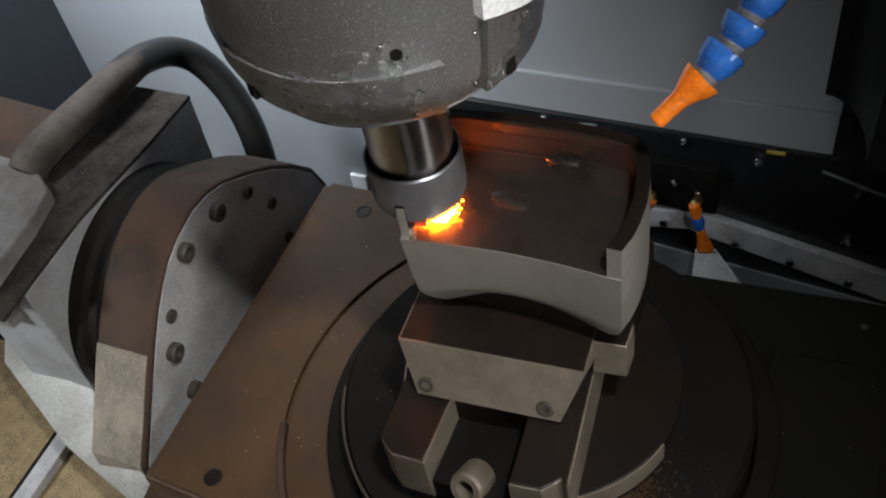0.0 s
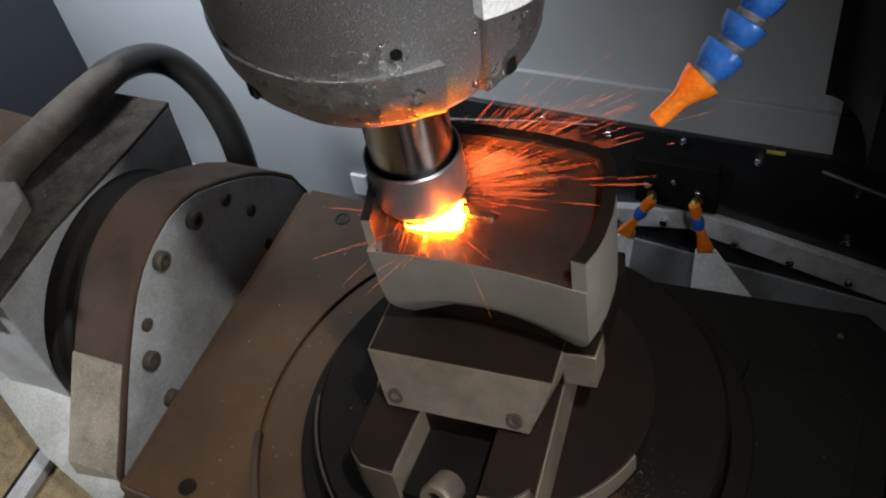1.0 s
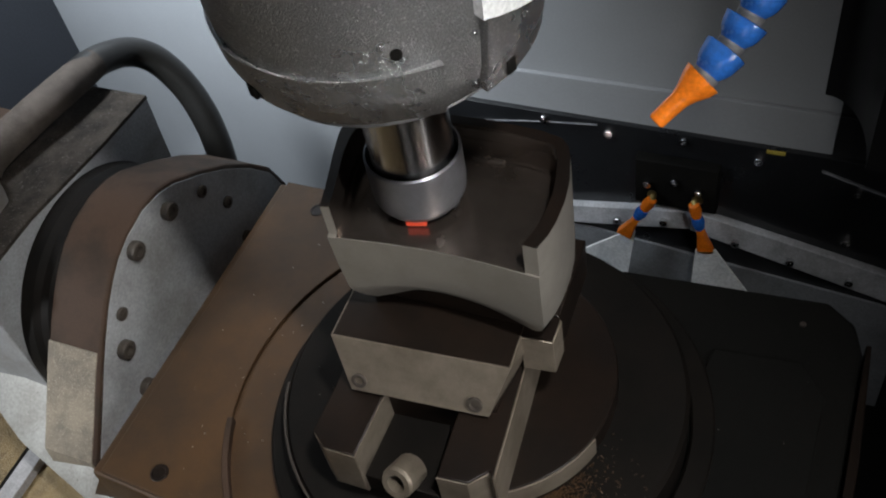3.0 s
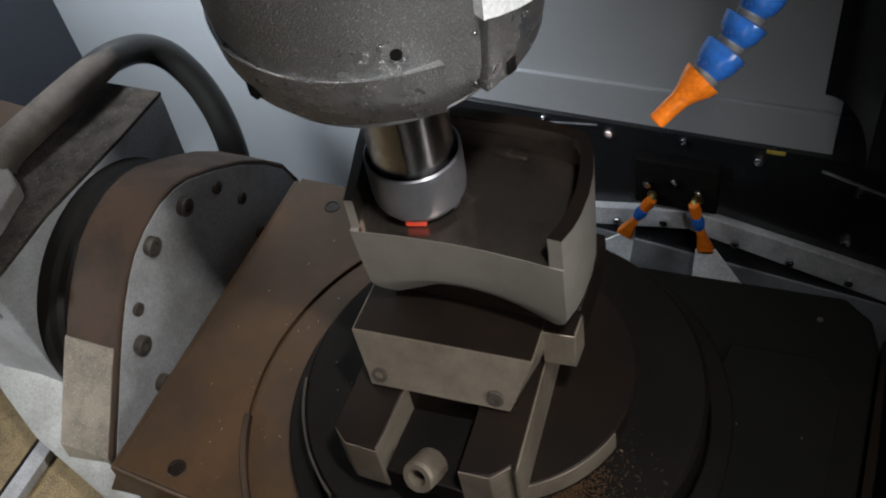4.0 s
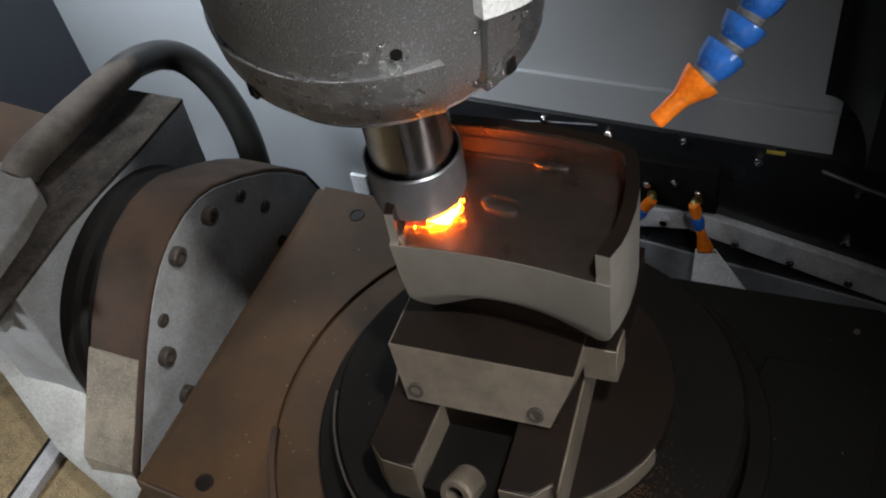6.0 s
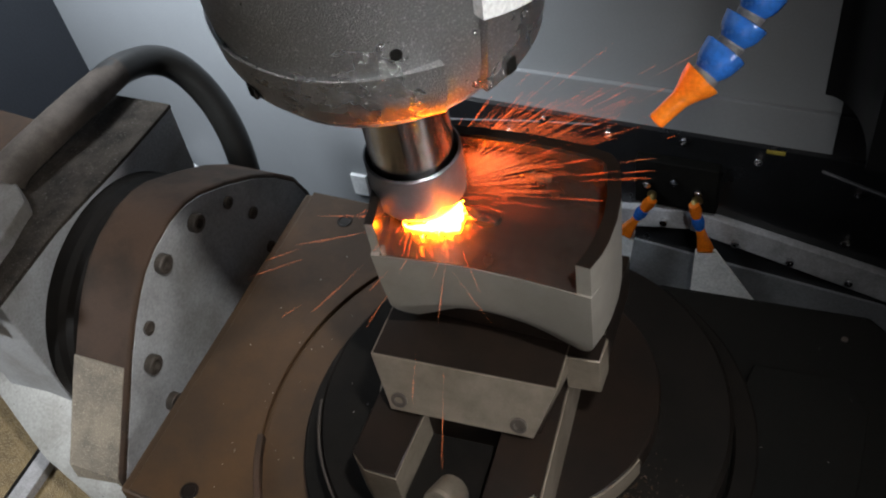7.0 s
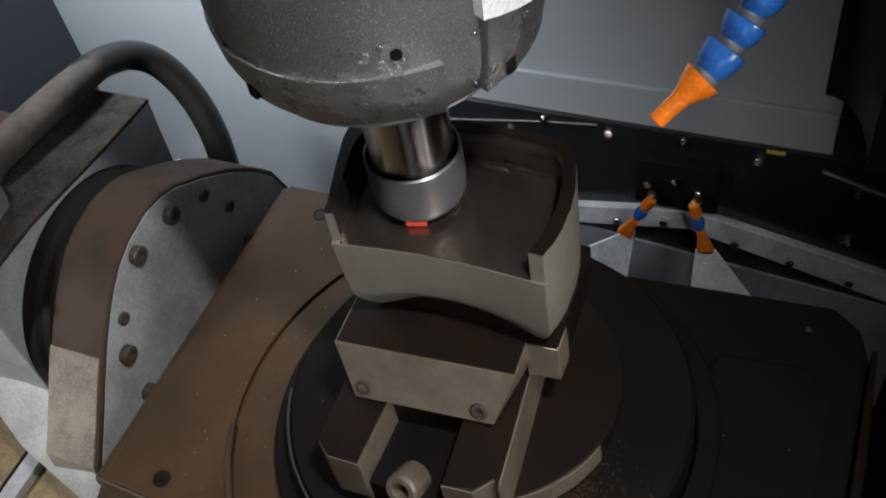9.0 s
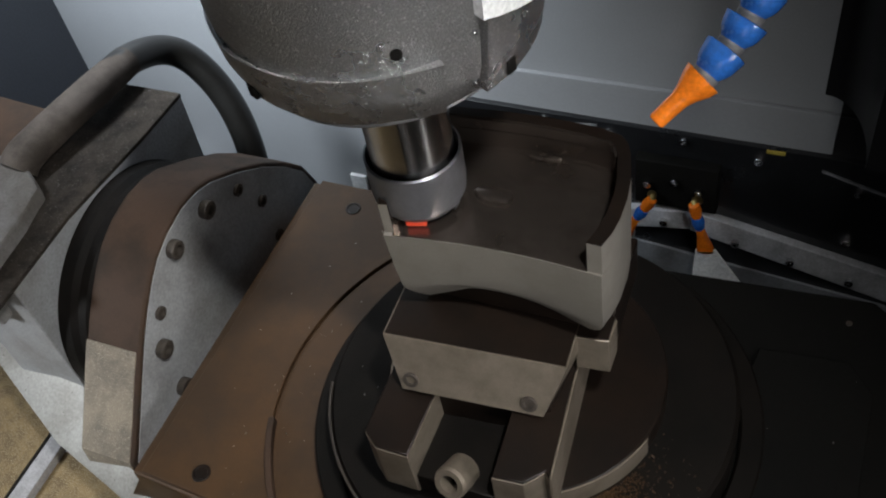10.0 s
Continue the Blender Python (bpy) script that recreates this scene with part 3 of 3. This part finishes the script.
RIM_IN = [(0.0130, 0.0225), (0.0100, 0.036), (0.0068, 0.048), (0.0020, 0.066), (0.0002, 0.080), (0.0015, 0.092), (0.0065, 0.0995), (0.0150, 0.1025), (0.0495, 0.1050), (0.0810, 0.1060), (0.1090, 0.1040), (0.1225, 0.1015), (0.1262, 0.0985), (0.1292, 0.0912), (0.1330, 0.076), (0.1352, 0.0619), (0.1352, 0.0461), (0.1335, 0.034), (0.1305, 0.0235)]
RIM_OUT = [(0.0078, 0.0215), (0.0050, 0.033), (0.0018, 0.0444), (-0.0040, 0.064), (-0.0082, 0.081), (-0.0092, 0.094), (-0.0050, 0.104), (0.0100, 0.1085), (0.0490, 0.1120), (0.0820, 0.1130), (0.1130, 0.1110), (0.1270, 0.1075), (0.1325, 0.102), (0.1362, 0.0938), (0.1412, 0.076), (0.1432, 0.0600), (0.1432, 0.0440), (0.1420, 0.034), (0.1388, 0.0232)]


def loft(rings):
    bm = bmesh.new()
    vs = [[bm.verts.new(p) for p in r] for r in rings]
    for a, b in zip(vs, vs[1:]):
        k = len(a)
        for i in range(k):
            bm.faces.new((a[i], a[(i + 1) % k], b[(i + 1) % k], b[i]))
    bm.faces.new(vs[0])
    bm.faces.new(vs[-1])
    return bm


outline = curve_front(0.0078, 0.1388) + RIM_OUT[-2:0:-1]
cxw, cyw = 0.068, 0.070
levels = [(0.0150, 0.0130), (0.0200, 0.0070), (0.0250, 0.0026), (ZB, 0.0008), (ZB + 0.0030, 0.0), (0.050, 0.0), (ZF, 0.0)]
body_rings = []
for z, back in levels:
    lean = 0.0055 * ((ZF - z) / (ZF - ZB)) ** 1.6 if z < ZF else 0.0
    row = []
    for x, y in outline:
        dx, dy = x - cxw, y - cyw
        f = 1 - back / math.hypot(dx, dy)
        left = max(0.0, min(1.0, (0.05 - x) / 0.05))
        arch = 0.0100 * math.sin(math.pi * min(1, max(0, (x - 0.008) / 0.131))) * min(1.0, max(0.0, (ZF - z) / (ZF - ZB)))
        row.append((cxw + dx * f + lean * left, cyw + dy * f, z + arch))
    body_rings.append(row)
part("body", loft(body_rings), BLOCK, work, smooth=32)


def u_strip(outside, inside, z0, z1):
    """A wall along the line between two outlines."""
    bm = bmesh.new()
    q = [[bm.verts.new((x, y, z)) for x, y, z in ((*o, z0), (*i, z0), (*i, z1), (*o, z1))] for o, i in zip(outside, inside)]
    for a, c in zip(q, q[1:]):
        for k in range(4):
            bm.faces.new((a[k], a[(k + 1) % 4], c[(k + 1) % 4], c[k]))
    bm.faces.new(q[0])
    bm.faces.new(q[-1])
    return bm


def inset(line, d):
    return [(x + (cxw - x) * d / math.hypot(x - cxw, y - cyw), y + (cyw - y) * d / math.hypot(x - cxw, y - cyw)) for x, y in line]


fl = bmesh.new()
fl.faces.new([fl.verts.new((x, y + 0.0004, ZF + 0.0006)) for x, y in curve_front(0.0132, 0.1303) + RIM_IN[-1:0:-1]])
part("pocket_floor", fl, POCKET, work, "glossy dark milled pocket floor")
rim = part("rim", u_strip(RIM_OUT, RIM_IN, ZF - 0.001, ZT - 0.0006), BLOCK, work, "raised rim round the pocket", smooth=32)
rim.data.materials.append(POCKET)
for face in list(rim.data.polygons)[1:-2:4]:
    face.material_index = 1
part("rim_top", u_strip(RIM_OUT, RIM_IN, ZT - 0.0008, ZT), OILY, work, "dark scaled top of the rim")
# the pocket's wall is stepped: a band along the top, a groove, and a fillet to the floor
WALLED = slice(6, 14)
part("wall_band", u_strip(RIM_IN[WALLED], inset(RIM_IN[WALLED], 0.0016), ZT - 0.0085, ZT - 0.0012), POCKET, work, "proud band along the top of the pocket wall", smooth=32)
part("wall_step", u_strip(RIM_IN[WALLED], inset(RIM_IN[WALLED], 0.0013), ZF, ZT - 0.0098), POCKET, work, "milled pocket wall", smooth=32)
part("floor_fillet", u_strip(inset(RIM_IN[6:14], 0.0012), inset(RIM_IN[6:14], 0.0042), ZF, ZF + 0.0022), POCKET, work, "uncut step at the foot of the wall", smooth=32)
part("end_fillet", u_strip(RIM_IN[0:6], inset(RIM_IN[0:6], 0.0030), ZF, ZF + 0.0060), POCKET, work, "rounded foot of the pocket wall", smooth=40)
part("parallel", box(0.012, 0.126, 0.040, 0.100, 0.0008, 0.0160, 0.001), OILY, work, "dark support bar under the block")
part("step", bevelled(prism([(0.048, 0.064), (0.053, 0.059), (0.062, 0.0572), (0.072, 0.0585), (0.0735, 0.064), (0.071, 0.069), (0.060, 0.0705), (0.051, 0.0695)], "z", ZF, ZF + 0.0030), 0.0012), POCKET, work, "small uncut boss on the pocket floor", smooth=40)
part("step", bevelled(prism([(0.070, 0.0992), (0.078, 0.0972), (0.092, 0.0985), (0.092, 0.1025), (0.070, 0.1030)], "z", ZF, ZF + 0.0040), 0.0016, 3), POCKET, work, "uncut corner by the pocket wall", smooth=60)

# ---- spindle ----
AX, AY = 0.009, 0.052
AXIS = (AX, AY, 0)
spindle = thing("spindle_head", "grey oily milling spindle head with a faceted nose cover", "spindle", at=(0, 0, 0))
head_body = part("head_body", lathe([(0.03, 0.90), (0.090, 0.90), (0.085, 0.30), (0.0815, 0.245), (0.0787, 0.222), (0.0732, 0.207), (0.071, 0.203), (0.03, 0.203)], AXIS, seg=96), HEAD, spindle)
part("nose_lip", lathe([(0.03, 0.2032), (0.069, 0.2032), (0.0695, 0.2005), (0.068, 0.1985), (0.030, 0.1985)], AXIS, seg=96), material("dull_turned_lip", (0.42, 0.42, 0.43), 0.5, 0.6, bump=0.0), spindle, "dull turned lip")
part("nose_boss", lathe([(0.01, 0.1987), (0.034, 0.1987), (0.032, 0.192), (0.01, 0.192)], AXIS, seg=64), CHROME, spindle)


def head_patch(a0, a1, z0, z1, r0, r1, z0b=None, n=10, thick=0.0022):
    """A raised sheet on the conical nose between two angles."""
    bm = bmesh.new()
    rows = []
    for k in range(n + 1):
        a = radians(a0 + (a1 - a0) * k / n)
        zb = z0 if z0b is None else z0 + (z0b - z0) * k / n
        rb = r0 + (r1 - r0) * (zb - z0) / (z1 - z0)
        rows.append([bm.verts.new((AX + r * math.cos(a), AY + r * math.sin(a), z)) for r, z in ((rb, zb), (r1, z1), (r1 + thick, z1), (rb + thick, zb))])
    for a, b in zip(rows, rows[1:]):
        for i in range(4):
            bm.faces.new((a[i], a[(i + 1) % 4], b[(i + 1) % 4], b[i]))
    bm.faces.new(rows[0])
    bm.faces.new(rows[-1])
    return bm


def nose_band():
    """The raised lower band of the nose, proud at both ends and nearly flush between."""
    bm, rows, n = bmesh.new(), [], 40
    for k in range(n + 1):
        a = -150 + 106 * k / n
        proud = 0.0004 + (0.0040 if a > -80 else 0.0012) * min(1.0, abs(a + 80) / 36) ** 3
        top = 0.2395 - 0.0025 * math.cos(radians((a + 80) * 1.6))
        ca, sa = math.cos(radians(a)), math.sin(radians(a))
        prof = ((0.0700, 0.2040), (0.0790, top), (0.0812 + proud, top), (0.0792 + proud, 0.2230), (0.0738 + proud, 0.2075), (0.0712 + proud, 0.2040))
        rows.append([bm.verts.new((AX + r * ca, AY + r * sa, z)) for r, z in prof])
    for a, b in zip(rows, rows[1:]):
        for i in range(6):
            bm.faces.new((a[i], a[(i + 1) % 6], b[(i + 1) % 6], b[i]))
    bm.faces.new(rows[0])
    bm.faces.new(rows[-1])
    return bm


band = part("nose_cover", nose_band(), HEAD, spindle, "raised lower band of the nose")
side_cover = part("side_cover", head_patch(-29, 40, 0.2075, 0.252, 0.0745, 0.0820, 0.2110, 20, 0.0058), HEAD, spindle, "bolted side cover")
for a, z in ((-31.5, 0.2445), (-33.0, 0.2290), (-37.0, 0.2235), (-30.0, 0.2105)):
    bead = part("bead", lathe([(0.0002, 0.0009), (0.0008, 0.0007), (0.0011, 0.0), (0.0002, -0.0006)], (0, 0, 0), seg=10), CHROME, side_cover, "bright bead of weld")
    r = 0.0722 + (z - 0.203) * 0.24
    bead.matrix_basis = pose(AX + r * math.cos(radians(a)), AY + r * math.sin(radians(a)), z, 0, 0, a) @ pose(0, 0, 0, 0, 84, 0)
hole = part("oil_hole", lathe([(0.0001, 0.0012), (0.0028, 0.0012), (0.0028, -0.002), (0.0001, -0.002)], (0, 0, 0), seg=16), MATT, head_body, "small black hole")
ang = radians(-57)
hole.matrix_basis = pose(AX + 0.0814 * math.cos(ang), AY + 0.0814 * math.sin(ang), 0.2485) @ pose(0, 0, 0, 0, 0, -57) @ pose(0, 0, 0, 0, 88, 0)
notch_block = part("notch_block", box(-0.003, 0.0015, -0.0032, 0.0032, -0.0042, 0.0042, 0.001), MATT, head_body, "small black block standing in for a dark notch")
for a, z in ((-18, 0.2135), (-116, 0.2165)):
    c = notch_block if a == -18 else bolt_on(head_body, notch_block, pose(0, 0, 0))
    c.matrix_basis = pose(AX + (0.0812 if a == -18 else 0.0790) * math.cos(radians(a)), AY + (0.0812 if a == -18 else 0.0790) * math.sin(radians(a)), z, 0, 0, a)
part("name_plate", head_patch(-31, -9, 0.2535, 0.285, 0.0824, 0.0842, 0.243, 10, 0.0066), SPRAY, head_body, "blank metal plate, its bright reflection painted white")

for k in range(9):
    part("mark", head_patch(-70 + 2.2 * k, -68.8 + 2.2 * k, 0.2215 - 0.0004 * k, 0.2245 - 0.0004 * k, 0.0803, 0.0809, None, 2, 0.0005), HEAD, band, "plain raised mark")

cutter = thing("milling_cutter", "bright shank and grey face milling cutter turning in the spindle", "milling cutter")
part("shank", lathe([(0.005, 0.193), (0.0262, 0.193), (0.0248, 0.185), (0.0245, 0.112), (0.005, 0.112)], AXIS, seg=96), TURNED, cutter)
cutter_body = part("cutter_body", lathe([(0.0225, 0.113), (0.0262, 0.114), (0.0272, 0.1205), (0.0285, 0.1195), (0.0285, 0.096), (0.0278, 0.089), (0.0245, 0.0835), (0.005, 0.0835)], AXIS, seg=96), CUTTER, cutter)
part("dark_groove", lathe([(0.0244, 0.1125), (0.0262, 0.1125), (0.0262, 0.116), (0.0244, 0.116)], AXIS, seg=64, closed=True), MATT, cutter_body)
for k in range(5):
    a = radians(-76 + 72 * k)
    w = 0.0062 if k == 0 else 0.0035
    ins = box(-w, w, -0.0014, 0.0014, -0.0032, 0.003, 0.0008)
    o = part("insert", ins, EMBER if k == 0 else CUTTER, cutter_body, "red hot cutting edge" if k == 0 else "")
    o.matrix_basis = pose(AX + 0.0225 * math.cos(a), AY + 0.0225 * math.sin(a), 0.0825, 0, 0, math.degrees(a) + 90)

# ---- jointed coolant hose ----
coolant = thing("coolant_hose", "blue jointed coolant hose with an orange nozzle", "coolant hose")


def joint_piece(name, a, b, profile, mat, label=""):
    """A turned piece from a to b; profile: (share of the way, radius)."""
    a, b = Vector(a), Vector(b)
    bm = lathe([(r, s * (b - a).length) for s, r in profile], (0, 0, 0), seg=28)
    o = part(name, bm, mat, coolant, label)
    o.matrix_basis = Matrix.Translation(a) @ (b - a).to_track_quat("Z", "Y").to_matrix().to_4x4()
    return o


J = [Vector(p) for p in ((0.142, 0.079, 0.143), (0.1620, 0.0975, 0.1615), (0.1720, 0.1105, 0.1735), (0.1790, 0.1205, 0.1850), (0.1855, 0.1305, 0.1975), (0.1915, 0.1400, 0.2110), (0.1975, 0.1500, 0.2250))]
J += [Vector((0.198 + 0.010 * math.sin(k / 5), 0.150 + 0.0150 * k, 0.225 + 0.0135 * k)) for k in range(1, 20)]
solid("coolant_manifold", box(0.175, 0.235, WY - 0.012, WY + 0.02, 0.45, 0.52, 0.004), DUSTY, "grey coolant manifold block on the back wall", "manifold")
joint_piece("nozzle", J[0], J[1], [(0.0, 0.001), (0.0, 0.0040), (0.03, 0.0048), (0.50, 0.0053), (0.64, 0.0066), (0.86, 0.0100), (1.0, 0.0112), (1.0, 0.0100), (0.9, 0.009), (0.9, 0.002)], ORANGE, "orange plastic nozzle")
for i in range(1, len(J) - 1):
    joint_piece("segment", J[i], J[i + 1], [(0.12, 0.004), (0.12, 0.0072), (0.20, 0.0080), (0.30, 0.0094), (0.46, 0.0106), (0.80, 0.0119), (0.86, 0.0119), (0.88, 0.0112), (0.88, 0.0100), (0.80, 0.0090), (0.80, 0.003)], BLUE)
    joint_piece("collar", J[i] - (J[i + 1] - J[i]) * 0.22, J[i] + (J[i + 1] - J[i]) * 0.18, [(0, 0.004), (0.0, 0.0058), (0.35, 0.0072), (0.7, 0.0076), (1.0, 0.0070), (1.0, 0.004)], DUSTY)

# ---- hot chips and sparks ----
rng = random.Random(7)


def flakes(count, where, size):
    """Curled chips, each at a place that where() gives."""
    bm = bmesh.new()
    for _ in range(count):
        m = Matrix.Translation(where()) @ Euler((rng.uniform(0, 6), rng.uniform(0, 6), rng.uniform(0, 6))).to_matrix().to_4x4()
        s = size * rng.uniform(0.5, 1.4)
        ps = [(-s, -s * 0.4, 0), (-s, s * 0.4, 0), (0, s * 0.45, s * 0.35), (0, -s * 0.45, s * 0.35), (s, s * 0.3, 0), (s, -s * 0.3, 0)]
        v = [bm.verts.new(m @ Vector(p)) for p in ps]
        w = [bm.verts.new(m @ (Vector(p) + Vector((0, 0, s * 0.18)))) for p in ps]
        for f in ((0, 1, 2, 3), (3, 2, 4, 5)):
            bm.faces.new([v[i] for i in f])
            bm.faces.new([w[i] for i in reversed(f)])
        for i, j in ((0, 1), (1, 2), (2, 4), (4, 5), (5, 3), (3, 0)):
            bm.faces.new((v[i], v[j], w[j], w[i]))
    return bm


def near_edge():
    a, r = radians(rng.gauss(-40, 16)), 0.023 + min(0.011, rng.expovariate(1 / 0.0030))
    return (r * math.cos(a), r * math.sin(a), 0.0005 + abs(rng.gauss(0, 0.0030)))


def glow_heap(bm):
    """A heap of chips that hug the cutter's edge, too dense to tell apart."""
    n, rows = 36, []
    for k in range(n + 1):
        s = k / n
        a = radians(-98 + 100 * s)
        full = math.sin(math.pi * s) ** 0.6
        wide = (0.0038 + 0.0088 * math.exp(-((s - 0.68) / 0.22) ** 2)) * full * (1 + 0.10 * math.sin(23 * s) + 0.07 * math.sin(51 * s))
        high = 0.0003 + (0.0030 + 0.0030 * s) * full
        rows.append([bm.verts.new((r * math.cos(a), r * math.sin(a), z)) for r, z in ((0.0235, 0.0), (0.0240, high), (0.0240 + wide * 0.35, high * 0.8), (0.0240 + wide * 0.75, high * 0.35), (0.0242 + wide, 0.0))])
    for p, q in zip(rows, rows[1:]):
        for i in range(5):
            bm.faces.new((p[i], p[(i + 1) % 5], q[(i + 1) % 5], q[i]))
    bm.faces.new(rows[0])
    bm.faces.new(rows[-1])
    return bm


STORE = (AX, AY, 0.42)
hot = solid("hot_chips", glow_heap(flakes(380, near_edge, 0.0006)), HOT, "yellow hot curled chips bursting from the cut", "chips", "stuff", smooth=0)


def spray_bundle():
    """Fine streaks that leave the cutter's edge, most of them one way."""
    bm = bmesh.new()
    for k in range(620):
        if k % 12:
            a, rise = radians(rng.gauss(40, 17)), abs(rng.gauss(0.04, 0.11))
        else:
            a, rise = radians(rng.uniform(-135, 15)), rng.uniform(0.0, 0.20)
        r0 = 0.024 + rng.expovariate(1 / 0.022)
        r1 = min(0.150, r0 + rng.uniform(0.010, 0.045)) if k % 12 else min(0.055, r0 + rng.uniform(0.006, 0.020))
        r0 = min(r0, r1 - 0.006)
        u = Vector((math.cos(a), math.sin(a), rise))
        p, q = u * r0, u * r1
        side = u.cross(Vector((0, 0, 1))).normalized() * 0.000048
        up = Vector((0, 0, 0.000048))
        tip, tail = bm.verts.new(q), bm.verts.new(p)
        mid = [bm.verts.new(p + (q - p) * 0.6 + o) for o in (side, up, -side, -up)]
        for i in range(4):
            bm.faces.new((tip, mid[i], mid[(i + 1) % 4]))
            bm.faces.new((tail, mid[(i + 1) % 4], mid[i]))
    return bm


warm = solid("spark_spray", spray_bundle(), SPRAYGLOW, "dense spray of fine orange sparks at the cutter", "sparks", "stuff", smooth=0)


def strewn():
    """A place on the cradle plate, the disc, the vise or the tail block."""
    k = rng.random()
    if k < 0.45:
        a, r = radians(rng.uniform(120, 225)), rng.uniform(0.170, 0.250)
        return (max(-0.195, CX + r * math.cos(a)), min(0.235, max(-0.075, CY + r * math.sin(a))), -0.1532)
    if k < 0.70:
        a, r = radians(rng.uniform(180, 330)), rng.uniform(0.105, 0.140)
        return (CX + r * math.cos(a), CY + r * math.sin(a), -0.1072)
    if k < 0.73:
        return (rng.uniform(0.005, 0.115), rng.uniform(0.010, 0.045), 0.0012)
    return (rng.uniform(0.21, 0.30), rng.uniform(-0.2, 0.2), -0.1485)


loose = solid("loose_chips", flakes(70, strewn, 0.0006), STRAY, "scattered tiny bright chips on the table", "chips", "stuff", smooth=0)


def heaped():
    """A place in the drift of chips against the vise, on the turning disc."""
    a, r = radians(rng.gauss(-47, 12)), min(0.144, 0.101 + rng.expovariate(1 / 0.014))
    return (CX + r * math.cos(a), CY + r * math.sin(a), -0.1076 + rng.uniform(0, 0.0012))


drift = solid("chip_drift", flakes(1500, heaped, 0.0009), RUST, "drift of brown chips on the turning disc", "chips", "stuff", smooth=0)


def needle(length, r):
    bm = bmesh.new()
    tip, tail = bm.verts.new((length, 0, 0)), bm.verts.new((0, 0, 0))
    ring_v = [bm.verts.new((length * 0.75, r * math.cos(a), r * math.sin(a))) for a in (0, 2.1, 4.2)]
    for i in range(3):
        bm.faces.new((tip, ring_v[i], ring_v[(i + 1) % 3]))
        bm.faces.new((tail, ring_v[(i + 1) % 3], ring_v[i]))
    return bm


needles = [part("spark", needle(l, 0.000065), STREAK, smooth=0) for l in (0.018, 0.030, 0.045, 0.062)]
SPARKS = []
for i in range(150):
    ob = needles[i] if i < 4 else new("spark", needles[i % 4].data)
    SPARKS.append(tagged(ob, "thin glowing red spark flying from the cutter", "spark", "sparks"))


def table_at(t):
    for (t0, x0, y0), (t1, x1, y1) in zip(TABLE, TABLE[1:]):
        if t <= t1:
            k = (t - t0) / (t1 - t0)
            return (x0 + (x1 - x0) * k) * MM, (y0 + (y1 - y0) * k) * MM
    return TABLE[-1][1] * MM, TABLE[-1][2] * MM


def key_with_table(ob, kx=1.0, ky=1.0):
    base_place = ob.location.copy()
    walk(ob, [(t, Matrix.Translation(base_place + Vector((x * MM * kx, y * MM * ky, 0)))) for t, x, y in TABLE])


def heading(way, place):
    return Matrix.Translation(place) @ Vector(way).to_track_quat("X", "Z").to_matrix().to_4x4()


def motions():
    for ob in (table, hose, vise, work, loose, drift):
        key_with_table(ob)
    key_with_table(covers[0], 0.40, 0.0)
    key_with_table(covers[1], 0.40, 0.0)
    # chips burst out while the cutter bites, and lie under it otherwise
    inside = pose(*STORE, 0, 0, -20)
    step = 1.0 / FPS
    for ob, low in ((hot, 0.0785), (warm, 0.0840)):
        places = [pose(AX + x, AY + y, low + z, 0, 0, turn) for x, y, z, turn in ((-0.004, 0.008, -0.0022, -12), (0.0, 0.001, 0.0, 4), (-0.001, 0.001, 0.0, -6), (-0.001, 0.0115, -0.0024, -16))]
        rows = []
        for a, b in CUTS:
            ts = [a + (b - a) * k for k in ((0.04, 0.22, 0.50, 0.80, 1.0) if ob is hot else (0.24, 0.38, 0.60, 0.78, 0.90))]
            rows += [(ts[0] - step, inside)] + [(t, p) for t, p in zip(ts, (places[0], places[0], places[1], places[2], places[3] if ob is hot else places[2]))] + ([(b + step, inside)] if ob is hot else [(ts[4] + step, inside)])
        rows = [r for r in rows if 0 <= r[0] <= 10.0]
        rows = [(0.0, places[3] if ob is hot else inside)] + [r for r in rows if r[0] > 0.02] + [(10.0, inside)]
        walk(ob, rows)
    for i, ob in enumerate(SPARKS):
        back = i % 5 < 2
        if back:
            aim = Vector((rng.gauss(0.62, 0.12), rng.gauss(0.66, 0.12), abs(rng.gauss(0.06, 0.12)))).normalized()
        else:
            a = radians(rng.uniform(-165, -25))
            aim = Vector((math.cos(a), math.sin(a), rng.uniform(-0.25, 0.30))).normalized()
        wait = heading(aim, STORE)
        rows = [(0.0, wait)]
        for a, b in CUTS:
            n0 = rng.uniform(a + 0.05, a + 0.20)
            while n0 < b - 0.06:
                start = Vector((0.030 + rng.uniform(-0.006, 0.006), 0.058 + rng.uniform(-0.010, 0.008), 0.084)) if back else Vector((0.014 + rng.uniform(0.0, 0.024), 0.034, 0.083))
                way = (aim + Vector((rng.gauss(0, 0.06), rng.gauss(0, 0.06), rng.gauss(0, 0.05)))).normalized()
                speed = rng.uniform(0.35, 1.0) if back else rng.uniform(0.25, 0.7)
                last = rng.uniform(0.07, 0.17)
                if n0 > rows[-1][0] + 2.2 * step and n0 + last < min(9.95, b - 0.08) and n0 > 0.1:
                    rows.append((n0 - step, wait))
                    for k in range(3):
                        s = last * k / 2
                        head = way * speed + Vector((0, 0, -1.5 * s))
                        rows.append((n0 + s, heading(head, start + way * speed * s + Vector((0, 0, -1.2 * s * s)))))
                    rows.append((n0 + last + step, wait))
                n0 += last + rng.uniform(0.03, 0.16)
        rows.append((10.0, wait))
        walk(ob, rows)


motions()
